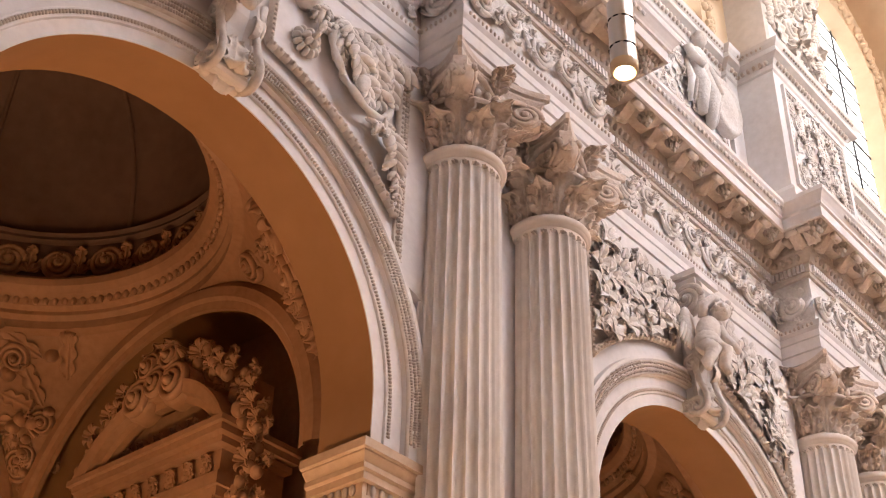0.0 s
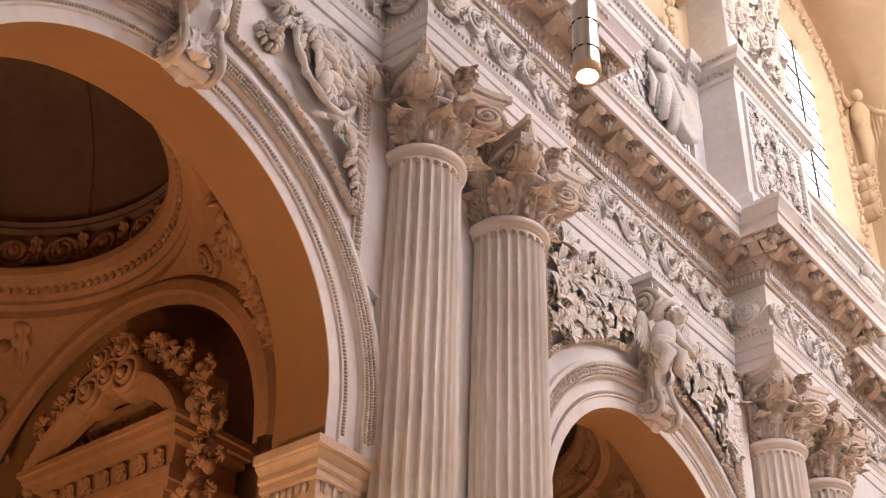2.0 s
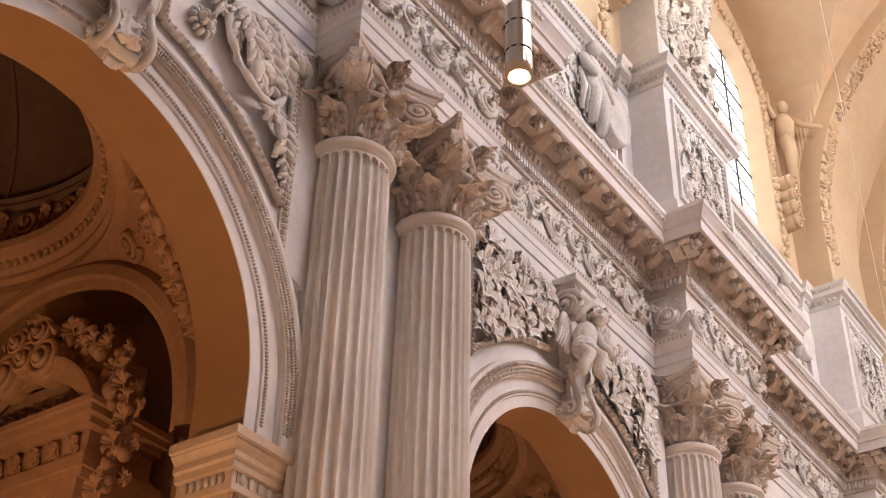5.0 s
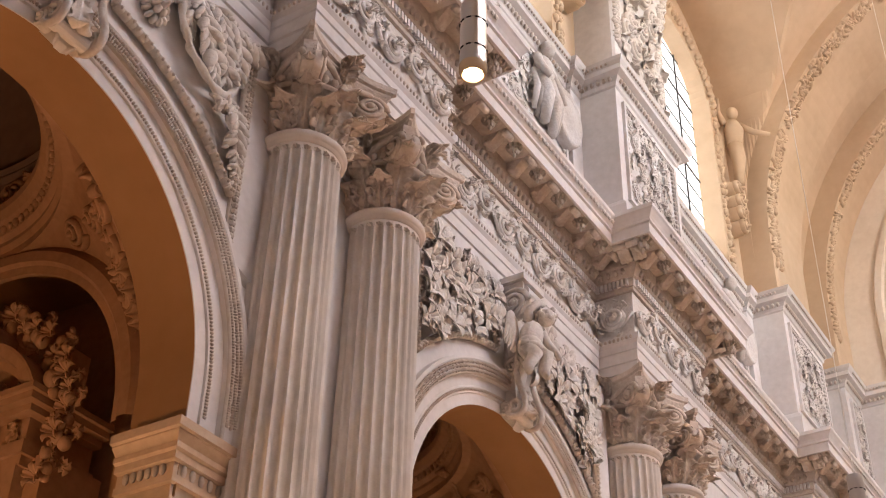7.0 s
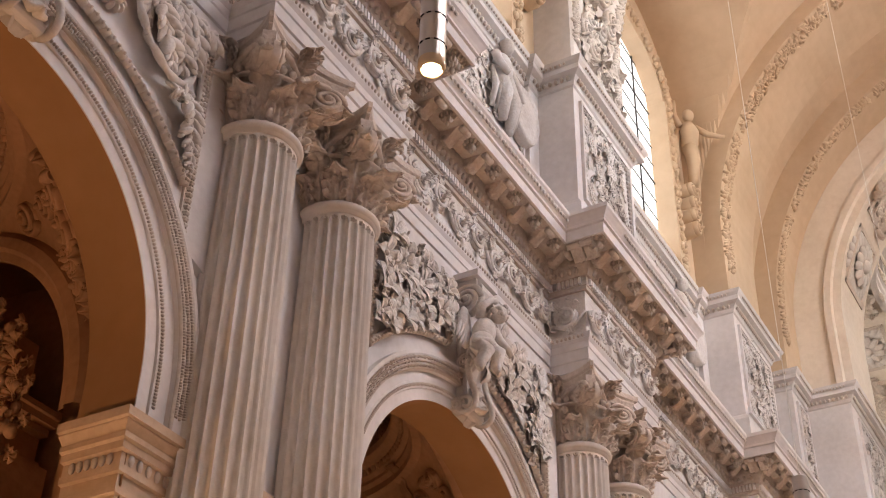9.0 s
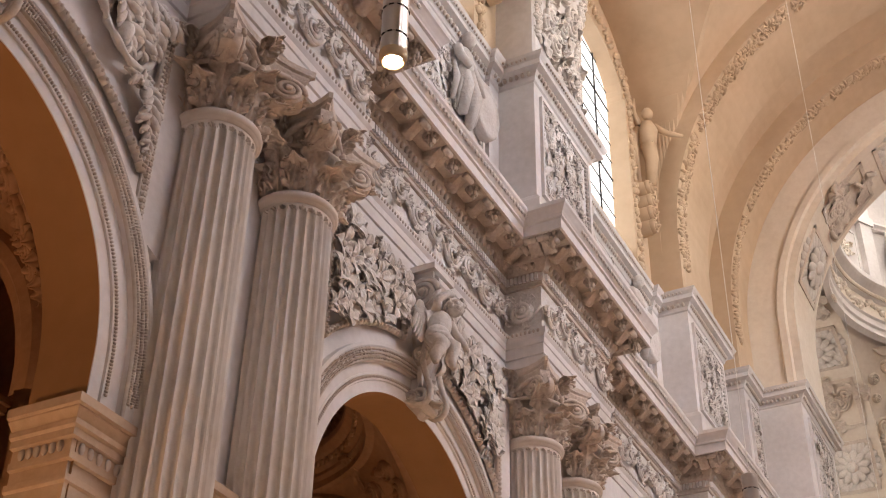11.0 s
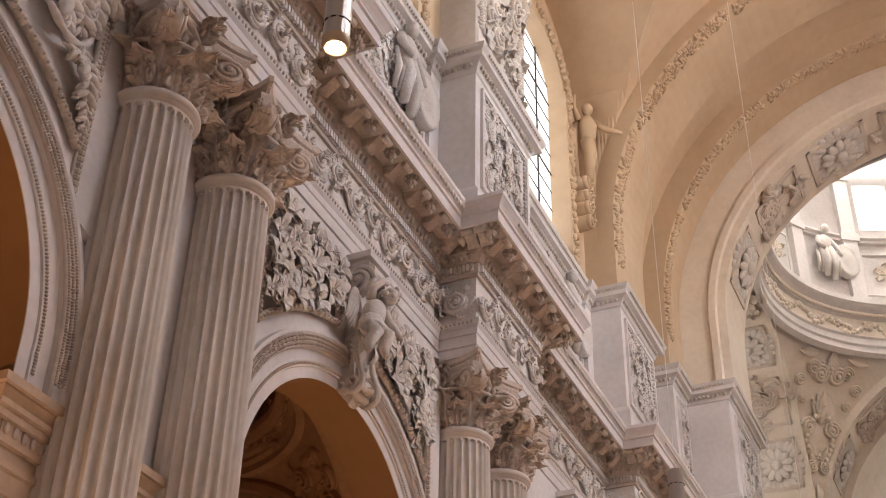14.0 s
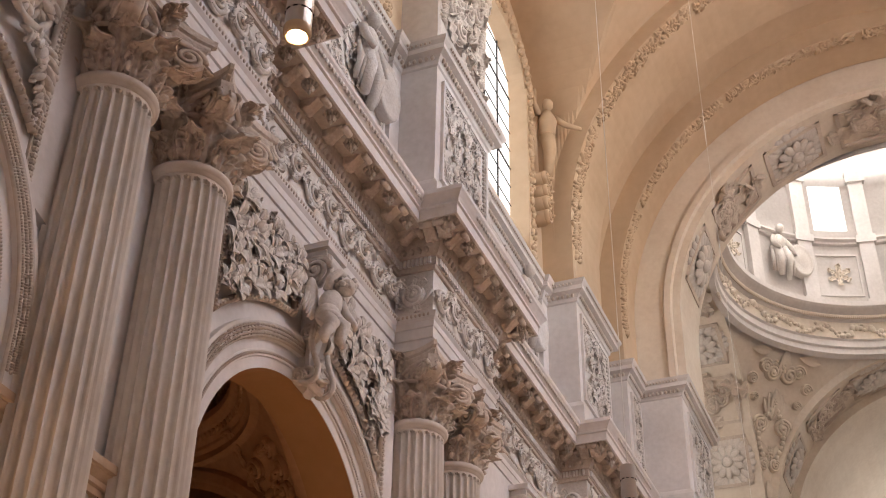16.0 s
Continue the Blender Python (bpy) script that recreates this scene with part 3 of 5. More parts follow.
def cherub_geo():
    """A small stucco figure as one plain shape: head, body, arms, legs, wings."""
    g = Geo()
    g.add(*ball((0.19, 0.15, 0.27), (0, -0.10, 0.30), 14, 10))
    g.add(*ball((0.20, 0.18, 0.19), (0.02, -0.12, 0.08), 14, 9))
    g.add(*ball((0.125, 0.13, 0.15), (0.10, -0.20, 0.70), 14, 10))
    for k in range(16):
        a = k * 2.4
        g.add(*ball((0.05, 0.05, 0.05), (0.10 + 0.125 * math.cos(a), -0.18 + 0.11 * math.sin(a), 0.74 + 0.085 * math.sin(a * 1.7)), 6, 4))
    g.add(*tube([(-0.14, -0.10, 0.48), (-0.20, -0.16, 0.66), (-0.10, -0.20, 0.84), (0.0, -0.16, 0.92)], [0.07, 0.065, 0.055, 0.05], 9))
    g.add(*tube([(0.15, -0.12, 0.46), (0.26, -0.18, 0.30), (0.40, -0.24, 0.20), (0.50, -0.22, 0.16)], [0.07, 0.062, 0.05, 0.045], 9))
    g.add(*tube([(-0.06, -0.14, 0.04), (0.04, -0.28, -0.12), (0.02, -0.20, -0.32), (0.03, -0.26, -0.46)], [0.13, 0.11, 0.085, 0.05], 10))
    g.add(*tube([(0.10, -0.14, 0.04), (0.22, -0.30, -0.04), (0.28, -0.24, -0.26), (0.34, -0.30, -0.36)], [0.13, 0.11, 0.085, 0.05], 10))
    for sgn in (-1, 1):
        g.add(*ball((0.13, 0.06, 0.36), (0, 0, 0), 9, 7), Matrix.Translation((sgn * 0.24, 0.06, 0.30)) @ Matrix.Rotation(sgn * 0.35, 4, "Y"))
        for k in range(4):
            g.add(*ball((0.035, 0.04, 0.17), (sgn * (0.20 + 0.05 * k), 0.03, 0.10 + 0.03 * k), 6, 5))
    g.add(*tube([(-0.18, -0.16, 0.0), (0.0, -0.30, 0.02), (0.2, -0.26, 0.06)], [0.05, 0.06, 0.05], 7))
    return g


CHERUB = make(cherub_geo(), "figure", CARVED)


def keystone(cx, parent):
    """A scrolled console that locks the arch: side scrolls above and below, a curved front and a leaf."""
    front = [(0.20, 10.83), (0.28, 10.89), (0.34, 11.02), (0.34, 11.19), (0.32, 11.42), (0.36, 11.66), (0.42, 11.87), (0.40, 12.29), (0.36, 12.70), (0.44, 12.99), (0.50, 13.19), (0.48, 13.36)]
    rows = []
    for u in (-1, -0.8, -0.5, 0, 0.5, 0.8, 1):
        rows.append([(cx + u * (0.20 + 0.06 * (z - 10.8) / 2.6) * min(1.0, (z - 10.62) / 0.42), WALL - d * (1.0 if abs(u) > 0.6 else 0.88), z) for d, z in front])
    g = Geo().add(*grid(rows))
    for u in (-1, 1):
        v = [(cx + u * (0.20 + 0.06 * (z - 10.8) / 2.6) * min(1.0, (z - 10.62) / 0.42), WALL - d, z) for d, z in front] + [(cx + u * 0.26, WALL + 0.02, 13.36), (cx + u * 0.20, WALL + 0.02, 11.10)]
        g.add(v, [tuple(range(len(v)))])
    g.add(*box(cx - 0.34, cx + 0.34, WALL - 0.56, WALL, 13.29, 13.40))
    for z, d, r in ((11.00, 0.30, 0.085), (13.10, 0.44, 0.15)):
        g.add(*tube([(cx - 0.22, WALL - d, z), (cx + 0.22, WALL - d, z)], r, 12))
    ks = put("keystone", make(g, "keystone", WHITE, False), parent)
    for z, s, d in ((11.07, 0.60, 0.26), (11.78, 0.80, 0.40), (12.91, 1.35, 0.40)):
        for u in (-1, 1):
            put("scroll", SCROLL[CARVED], ks, Matrix.Translation((cx + u * 0.24, WALL - d + 0.08, z)) @ Matrix.Rotation(u * math.pi / 2, 4, "Z") @ Matrix.Diagonal((s, 0.9, s, 1)))
    for u in (-1, 1):        # the side bands curl under in a volute
        line = [Vector((cx + u * 0.26, WALL - d, z)) for d, z in ((0.42, 12.11), (0.36, 11.73), (0.42, 11.42), (0.50, 11.19))]
        for k in range(15):
            r = 0.175 * (1 - 0.055 * k)
            line.append(Vector((cx + u * 0.26, WALL - 0.335 - r * math.cos(0.62 * k + 0.3), 11.07 - r * math.sin(0.62 * k + 0.3))))
        line = smooth_line(line, 3)
        v, f = tube(line, [0.05 - 0.022 * k / len(line) for k in range(len(line))], 10)
        put("volute", mesh_of("volute", v, f, CARVED, True), ks)
    put("leaf", LEAF[CARVED], ks, Matrix.Translation((cx, WALL - 0.34, 11.52)) @ Matrix.Rotation(math.pi, 4, "Y") @ Matrix.Diagonal((0.80, 0.8, 0.56, 1)))
    return ks


def smooth_line(pts, n):
    """Points along a smooth curve through the given ones."""
    out = []
    for k in range(len(pts) - 1):
        p0, p1, p2, p3 = pts[max(k - 1, 0)], pts[k], pts[k + 1], pts[min(k + 2, len(pts) - 1)]
        for j in range(n):
            t = j / n
            out.append(0.5 * (2 * p1 + (p2 - p0) * t + (2 * p0 - 5 * p1 + 4 * p2 - p3) * t * t + (3 * p1 - p0 - 3 * p2 + p3) * t ** 3))
    return out + [pts[-1]]


def strand_geo(pts, w):
    """A long curled leaf that follows a curve: a midrib with pairs of lobes that lap over one another."""
    line = smooth_line(pts, 2)
    n = len(line)
    g = Geo().add(*tube(line, [w * (0.20 + 0.10 * math.sin(math.pi * k / (n - 1))) for k in range(n)], 6))
    for k in range(n - 1):
        t = (line[k + 1] - line[k]).normalized()
        front = Vector((0, -1, 0))
        across = t.cross(front).normalized()
        front = across.cross(t)
        for sgn in (-1, 1):
            s = w * (0.85 + 0.5 * math.sin(math.pi * (k + 0.6) / n)) * random.uniform(0.75, 1.3)
            to = (t * random.uniform(0.4, 1.0) + across * sgn * 0.8 + front * random.uniform(-0.45, 0.35)).normalized()
            m = to.to_track_quat("Z", "Y").to_matrix().to_4x4()
            m.translation = line[k] + to * s * 0.42
            g.add(*ball((s * 0.36, s * 0.25, s * 0.64), (0, 0, 0), 8, 6), m)
            m.translation = line[k] + to * s * 0.8 + t * s * 0.22
            g.add(*ball((s * 0.17, s * 0.17, s * 0.30), (0, 0, 0), 6, 5), m)
    return g


def spandrel(cx, side, inner, style):
    """A framed three-cornered field of foliage between arch, column and architrave."""
    sp = thing("spandrel_relief", ("white stucco spandrel with large curled acanthus leaves, beaded frame", "white stucco spandrel crowded with flowers, leaves and fruit")[style], "relief", "spandrel reliefs")
    top, far = 13.04, abs(inner - cx)
    r0, up = RB + 0.98, 0.0
    near = 0.56
    a_hi, a_lo = math.acos(near / r0), math.acos(min(far / r0, 0.999))
    arc = [(r0 * math.cos(a_hi + (a_lo - a_hi) * k / 24), SPRING + up + r0 * math.sin(a_hi + (a_lo - a_hi) * k / 24)) for k in range(25)]
    outline = [(near, top)] + arc + [(far, top)]
    g = Geo()
    for k in range(len(outline)):
        p, q = outline[k], outline[(k + 1) % len(outline)]
        g.add(*tube([(cx + side * p[0], PROUD - 0.06, p[1]), (cx + side * q[0], PROUD - 0.06, q[1])], 0.055, 8))
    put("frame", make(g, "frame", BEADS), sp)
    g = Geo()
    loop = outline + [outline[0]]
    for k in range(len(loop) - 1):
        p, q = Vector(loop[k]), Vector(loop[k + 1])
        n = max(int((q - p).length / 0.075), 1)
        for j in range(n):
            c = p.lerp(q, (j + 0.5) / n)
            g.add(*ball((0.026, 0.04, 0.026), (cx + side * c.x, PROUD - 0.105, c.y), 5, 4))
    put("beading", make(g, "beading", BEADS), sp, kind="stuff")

    def inside(u, z, m):
        return near + m < u < far - m and z < top - m and math.hypot(u, z - SPRING - up) > r0 + m

    n = 0
    tries = 0
    while n < (0 if style == 0 else 110) and tries < 4000:
        tries += 1
        u, z = random.uniform(near, far), random.uniform(SPRING + 0.6, top)
        s = random.uniform(0.30, 0.55) if style == 0 else random.uniform(0.26, 0.48)
        if not inside(u, z, 0.10):
            continue
        at = Matrix.Translation((cx + side * u, PROUD - random.uniform(0.02, 0.10), z))
        pick = random.random()
        spin = Matrix.Rotation(random.uniform(0, 6.28), 4, "Y")
        if style == 0:
            put("leaf", LEAF[CARVED], sp, at @ spin @ Matrix.Diagonal((0.55 * s / 0.5, 0.9 * s, s * 0.9, 1)))
        elif pick < 0.58:
            put("flower", QUAT[CARVED], sp, at @ Matrix.Translation((0, -0.07, 0)) @ Matrix.Rotation(random.uniform(-0.3, 0.3), 4, "X") @ spin @ Matrix.Diagonal((s * 3.5, 2.1 * s, s * 3.5, 1)))
        elif pick < 0.48:
            put("fruit", FRUIT[CARVED], sp, at @ Matrix.Translation((0, -0.05, 0)) @ Matrix.Diagonal((s * 2.6, s * 2.6, s * 2.6, 1)))
        else:
            put("leaf", ALMOND if pick < 0.80 else LEAF[CARVED], sp, at @ spin @ Matrix.Diagonal((1.1 * s, 1.1 * s, s * 0.95, 1)))
        n += 1
    if style == 0:       # a great curled leaf in a scalloped shell, a bloom beside it, a bud above and husks below
        def at3(u, z, d):
            return Vector((cx + side * u, PROUD - d, z))

        rim = [at3(*p) for p in ((1.70, 13.12, 0.10), (1.50, 12.98, 0.13), (1.42, 12.72, 0.15), (1.44, 12.46, 0.17), (1.56, 12.26, 0.19), (1.66, 12.22, 0.13), (1.74, 12.06, 0.20), (1.96, 11.94, 0.20), (2.22, 11.96, 0.15), (2.42, 12.12, 0.12), (2.52, 12.36, 0.10))]
        rim = smooth_line(rim, 4)
        v, f = tube(rim, [0.035 + 0.022 * abs(math.sin(0.55 * k)) for k in range(len(rim))], 8)
        put("shell_rim", mesh_of("shell_rim", v, f, CARVED, True), sp)
        for pts, w in (
            (((1.62, 13.10, 0.10), (1.60, 12.92, 0.22), (1.68, 12.66, 0.26), (1.82, 12.44, 0.24), (1.98, 12.22, 0.20), (2.12, 12.06, 0.12)), 0.17),
            (((1.78, 13.10, 0.10), (1.86, 12.98, 0.24), (1.98, 12.76, 0.28), (2.08, 12.54, 0.24), (2.22, 12.34, 0.18), (2.32, 12.16, 0.10)), 0.17),
            (((1.80, 13.02, 0.12), (2.06, 12.98, 0.24), (2.26, 12.82, 0.26), (2.40, 12.62, 0.20), (2.46, 12.40, 0.12)), 0.16),
            (((2.05, 12.92, 0.10), (2.30, 12.98, 0.22), (2.52, 12.94, 0.24), (2.70, 12.98, 0.20), (2.80, 13.08, 0.12)), 0.14),
            (((1.46, 12.96, 0.08), (1.50, 12.78, 0.16), (1.56, 12.60, 0.16), (1.66, 12.40, 0.12)), 0.12),
            (((1.42, 13.14, 0.06), (1.30, 13.02, 0.16), (1.20, 12.90, 0.18), (1.12, 12.86, 0.10)), 0.11),
            (((1.20, 12.94, 0.06), (1.28, 12.82, 0.14), (1.34, 12.68, 0.12)), 0.10),
            (((2.34, 12.02, 0.06), (2.40, 11.88, 0.16), (2.50, 11.70, 0.18), (2.58, 11.48, 0.16), (2.62, 11.26, 0.10)), 0.14),
            (((2.42, 11.84, 0.08), (2.30, 11.86, 0.18), (2.20, 11.82, 0.14)), 0.10),
            (((2.46, 11.84, 0.08), (2.58, 11.82, 0.16), (2.66, 11.74, 0.12)), 0.10),
            (((2.56, 11.48, 0.06), (2.66, 11.30, 0.12), (2.70, 11.10, 0.10), (2.72, 10.92, 0.06)), 0.09),
        ):
            put("curled_leaf", make(strand_geo([at3(*p) for p in pts], w), "curled_leaf", CARVED), sp)
        put("bloom", ROSE[CARVED], sp, Matrix.Translation(at3(1.10, 12.40, 0.06)) @ Matrix.Diagonal((1.05, 2.2, 1.05, 1)), kind="stuff")
        put("bud", FRUIT[CARVED], sp, Matrix.Translation(at3(1.03, 13.12, 0.06)) @ Matrix.Diagonal((2.0, 2.0, 2.0, 1)))
    return sp


for i, cx in enumerate(BAYS + (24.95,)):
    ar = thing("archivolt", "white moulded arch band with bead row and leaf band", "archivolt", "archivolts", "structure")
    at = Matrix.Translation((cx, WALL, SPRING))
    put("mouldings", ARCH_FACE, ar, at)
    put("beading", ARCH_BEAD, ar, at, kind="stuff")
    put("leaf_band", ARCH_BAND, ar, at, kind="stuff")
    keystone(cx, ar)
    if i in (1, 2):
        fig = put("cherub_statue", CHERUB, None, Matrix.Translation((cx - 0.38, WALL - 0.54, 11.86)) @ Matrix.Rotation(-0.35, 4, "Z") @ Matrix.Rotation(0.30, 4, "Y") @ Matrix.Scale(1.06, 4))
        tagged(fig, "small white stucco cherub figure seated on a scrolled keystone", "statue", "keystone figures")
        spandrel(cx, 1, cx + 2.72, 0 if i == 1 else 1)
        spandrel(cx, -1, cx - 2.72, 1)
    # beaded strip between spandrel and column
    for side in ((1,) if i == 1 else (-1, 1)):
        x = cx + side * 2.83
        g = Geo().add(*box(x - 0.07, x + 0.07, PROUD - 0.04, PROUD + 0.02, 10.1, 13.05))
        for k in range(34):
            g.add(*ball((0.055, 0.05, 0.042), (x, PROUD - 0.05, 10.13 + 0.086 * k), 6, 4))
        tagged(put("beaded_strip", make(g, "beaded_strip", BEADS, False)), "upright carved strip of beads beside a spandrel", "strip", "beaded strips", "structure")

# ---- entablature ornament ----
random.seed(9)


def along(seg_a, seg_b, step):
    """Places along a straight run and the turn that faces outward there."""
    a, b = Vector(seg_a), Vector(seg_b)
    d = b - a
    n = max(int(round(d.length / step)), 1)
    ang = math.atan2(d.y, d.x)
    return [(a + d * ((k + 0.5) / n), ang) for k in range(n)], n


vis = [(plan[k], plan[k + 1]) for k in range(len(plan) - 1) if plan[k + 1][0] > 3.0]


def shifted(p, q, o):
    """The run p-q moved outward by o with its ends carried along the mitre."""
    d = Vector((q[0] - p[0], q[1] - p[1])).normalized()
    n = Vector((d.y, -d.x))
    return Vector(p) + n * o, Vector(q) + n * o


dent = Geo()
egg = Geo()
cyma_beads = Geo()
arch_beads = Geo()
for p, q in vis:
    a, b = shifted(p, q, 0.22)
    long = (b - a).length
    if long > 0.9 or abs(p[1] - q[1]) < 0.01:
        spots, n = along(a, b, 0.765)
    else:
        spots, n = along(a, b, 0.70)
    if long > 0.9 and p[1] == FRONT:
        spots = [(Vector((p[0] - 0.02 + (q[0] - p[0] + 0.04) * k / 4, FRONT - 0.22)), 0.0) for k in range(5)]
    elif long < 0.9:
        spots = [(Vector((c.x, FRONT - 0.08)), ang) for c, ang in spots]
    for c, ang in spots:
        m = Matrix.Translation((c.x, c.y, 15.70)) @ Matrix.Rotation(ang, 4, "Z")
        put("bracket", CONSOLE, ENT, m)
        if long > 0.9:
            put("soffit_rosette", ROSE[BEADS], ENT, m @ Matrix.Translation((0.38, -0.32, -0.015)) @ Matrix.Rotation(math.pi / 2, 4, "X") @ Matrix.Diagonal((0.72, 2.2, 0.72, 1)))
    for o, z, step, size, target in ((0.08, 15.22, 0.085, (0.024, 0.045, 0.072), dent), (0.18, 15.42, 0.14, (0.052, 0.055, 0.075), egg), (0.86, 16.04, 0.12, (0.052, 0.03, 0.045), cyma_beads), (0.09, 14.05, 0.085, (0.032, 0.035, 0.042), arch_beads)):
        a, b = shifted(p, q, o)
        spots, n = along(a, b, step)
        for c, ang in spots:
            m = Matrix.Translation((c.x, c.y, z)) @ Matrix.Rotation(ang, 4, "Z")
            if target is dent:
                target.add(*box(-0.026, 0.026, -0.05, 0.02, -0.07, 0.07), m)
            else:
                target.add(*ball(size, (0, 0, 0), 6, 4), m)
for px in PAIRS[1:]:
    for sgn in (-1, 1):       # rosettes under the cornice corners
        put("corner_rosette", ROSE[BEADS], ENT, Matrix.Translation((px + sgn * 2.10, FRONT - 0.48, 15.69)) @ Matrix.Rotation(math.pi / 2, 4, "X") @ Matrix.Diagonal((1.1, 2.6, 1.1, 1)))
        put("bracket", CONSOLE, ENT, Matrix.Translation((px + sgn * 1.82, FRONT - 0.34, 15.70)) @ Matrix.Rotation(sgn * math.pi / 2, 4, "Z"))
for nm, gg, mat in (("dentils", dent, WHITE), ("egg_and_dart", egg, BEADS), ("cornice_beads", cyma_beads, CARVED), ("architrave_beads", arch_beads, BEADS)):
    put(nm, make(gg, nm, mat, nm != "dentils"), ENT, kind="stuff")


def frieze_run(p, q):
    """Scrolling foliage: waves of stems with spirals, leaves and flowers, in one run of the frieze."""
    a, b = shifted(p, q, 0.0)
    d = b - a
    ang = math.atan2(d.y, d.x)
    base = Matrix.Translation((a.x, a.y, 14.59)) @ Matrix.Rotation(ang, 4, "Z")
    n = max(int(round(d.length / 0.62)), 1)
    step = d.length / n
    stem = Geo()
    for k in range(n):
        up = 1 if k % 2 else -1
        x = (k + 0.5) * step
        m = base @ Matrix.Translation((x, -0.045, 0.05 * up))
        put("frieze_scroll", SCROLL[CARVED], ENT, m @ Matrix.Rotation(random.uniform(-0.5, 0.5), 4, "Y") @ Matrix.Diagonal((1.15, 0.9, 1.15 * up, 1)))
        put("frieze_flower", FLOWER[CARVED], ENT, m @ Matrix.Translation((0, -0.06, 0)) @ Matrix.Diagonal((0.55, 1, 0.55, 1)))
        for j in range(4):
            t = random.uniform(-0.9, 0.9) + j * 1.6
            put("frieze_leaf", LEAF[CARVED], ENT, m @ Matrix.Rotation(t, 4, "Y") @ Matrix.Translation((0, -0.02, 0.13)) @ Matrix.Diagonal((0.36, 0.36, random.uniform(0.22, 0.36), 1)))
        pts = [base @ Vector((x + step * (t / 8 - 0.5), -0.05, 0.30 * up * math.cos(math.pi * (t / 8 - 0.5)))) for t in range(9)]
        stem.add(*tube(pts, 0.032, 6))
    put("frieze_stem", make(stem, "frieze_stem", CARVED), ENT)


for p, q in vis:
    frieze_run(p, q)

# ---- attic pilasters and reliefs ----


def foliage_panel(name, label, x0, x1, z0, z1, y, count, mat=CARVED, face=0.0, category="relief", group="attic reliefs"):
    """A framed field of low relief foliage, facing -y."""
    t = thing(name, label, category, group)
    w = 0.07
    g = Geo()
    for b in ((x0, x1, z0, z0 + w), (x0, x1, z1 - w, z1), (x0, x0 + w, z0 + w, z1 - w), (x1 - w, x1, z0 + w, z1 - w)):
        g.add(*box(b[0], b[1], y - 0.07, y + 0.01, b[2], b[3]))
    put("frame", make(g, "frame", WHITE, False), t)
    g = Geo()
    for k in range(int((z1 - z0) / 0.12)):
        for x in (x0 + 0.12, x1 - 0.12):
            g.add(*ball((0.045, 0.04, 0.05), (x, y - 0.03, z0 + 0.1 + 0.12 * k), 6, 4))
    for k in range(int((x1 - x0) / 0.12)):
        for z in (z0 + 0.12, z1 - 0.12):
            g.add(*ball((0.05, 0.04, 0.045), (x0 + 0.1 + 0.12 * k, y - 0.03, z), 6, 4))
    put("beading", make(g, "beading", mat), t, kind="stuff")
    cx = (x0 + x1) / 2
    for k in range(count):
        u = (k * 0.618) % 1.0
        z = z0 + 0.25 + (z1 - z0 - 0.55) * (k + 0.5) / count
        x = x0 + 0.28 + (x1 - x0 - 0.56) * u
        s = random.uniform(0.32, 0.55)
        at = Matrix.Translation((x, y - 0.02, z)) @ Matrix.Rotation((cx - x) * 1.1 + random.uniform(-0.9, 0.9), 4, "Y")
        if k % 4 == 1:
            put("scroll", SCROLL[mat], t, at @ Matrix.Diagonal((s * 2, 0.6, s * 2, 1)))
        elif k % 7 == 3:
            put("flower", FLOWER[mat], t, at @ Matrix.Diagonal((s * 2.2, 0.9, s * 2.2, 1)))
        else:
            put("leaf", LEAF[mat], t, at @ Matrix.Diagonal((s * 0.9, s * 0.7, s, 1)))
    return t


for px in PAIRS[1:]:
    foliage_panel("pilaster_panel", "white attic pilaster panel filled with carved foliage", px - 1.29, px + 1.29, 17.40, 20.0, 7.96, 96)


def trophy_geo():
    """A draped figure beside a rounded shield, low relief, as one plain shape."""
    g = Geo()
    g.add(*ball((0.30, 0.22, 0.42), (0, -0.1, 2.55), 14, 9))
    g.add(*ball((0.17, 0.17, 0.21), (0.05, -0.2, 3.2), 12, 8))
    g.add(*tube([(-0.25, -0.1, 2.8), (-0.45, -0.25, 2.4), (-0.25, -0.4, 2.1)], [0.11, 0.1, 0.07], 8))
    g.add(*tube([(0.25, -0.1, 2.8), (0.48, -0.2, 2.4), (0.62, -0.25, 2.0)], [0.11, 0.1, 0.07], 8))
    g.add(*tube([(-0.15, -0.1, 2.3), (-0.22, -0.3, 1.7), (-0.18, -0.2, 1.0)], [0.2, 0.17, 0.1], 9))
    g.add(*tube([(0.15, -0.1, 2.3), (0.25, -0.25, 1.7), (0.2, -0.15, 0.9)], [0.2, 0.17, 0.1], 9))
    for k in range(7):
        g.add(*tube([(-0.4 + 0.13 * k, -0.08, 2.35), (-0.5 + 0.17 * k, -0.22 - 0.04 * (k % 2), 1.7), (-0.45 + 0.16 * k, -0.1, 1.2)], [0.05, 0.08, 0.05], 6))
    rows = []
    for r, y in ((0.0, -0.30), (0.35, -0.28), (0.6, -0.2), (0.66, -0.24), (0.72, -0.2), (0.75, 0.0)):
        rows.append([(0.95 + r * 0.8 * math.cos(2 * math.pi * i / 24), y, 1.95 + r * math.sin(2 * math.pi * i / 24)) for i in range(24)])
    g.add(*grid(rows, closed_v=True))
    return g


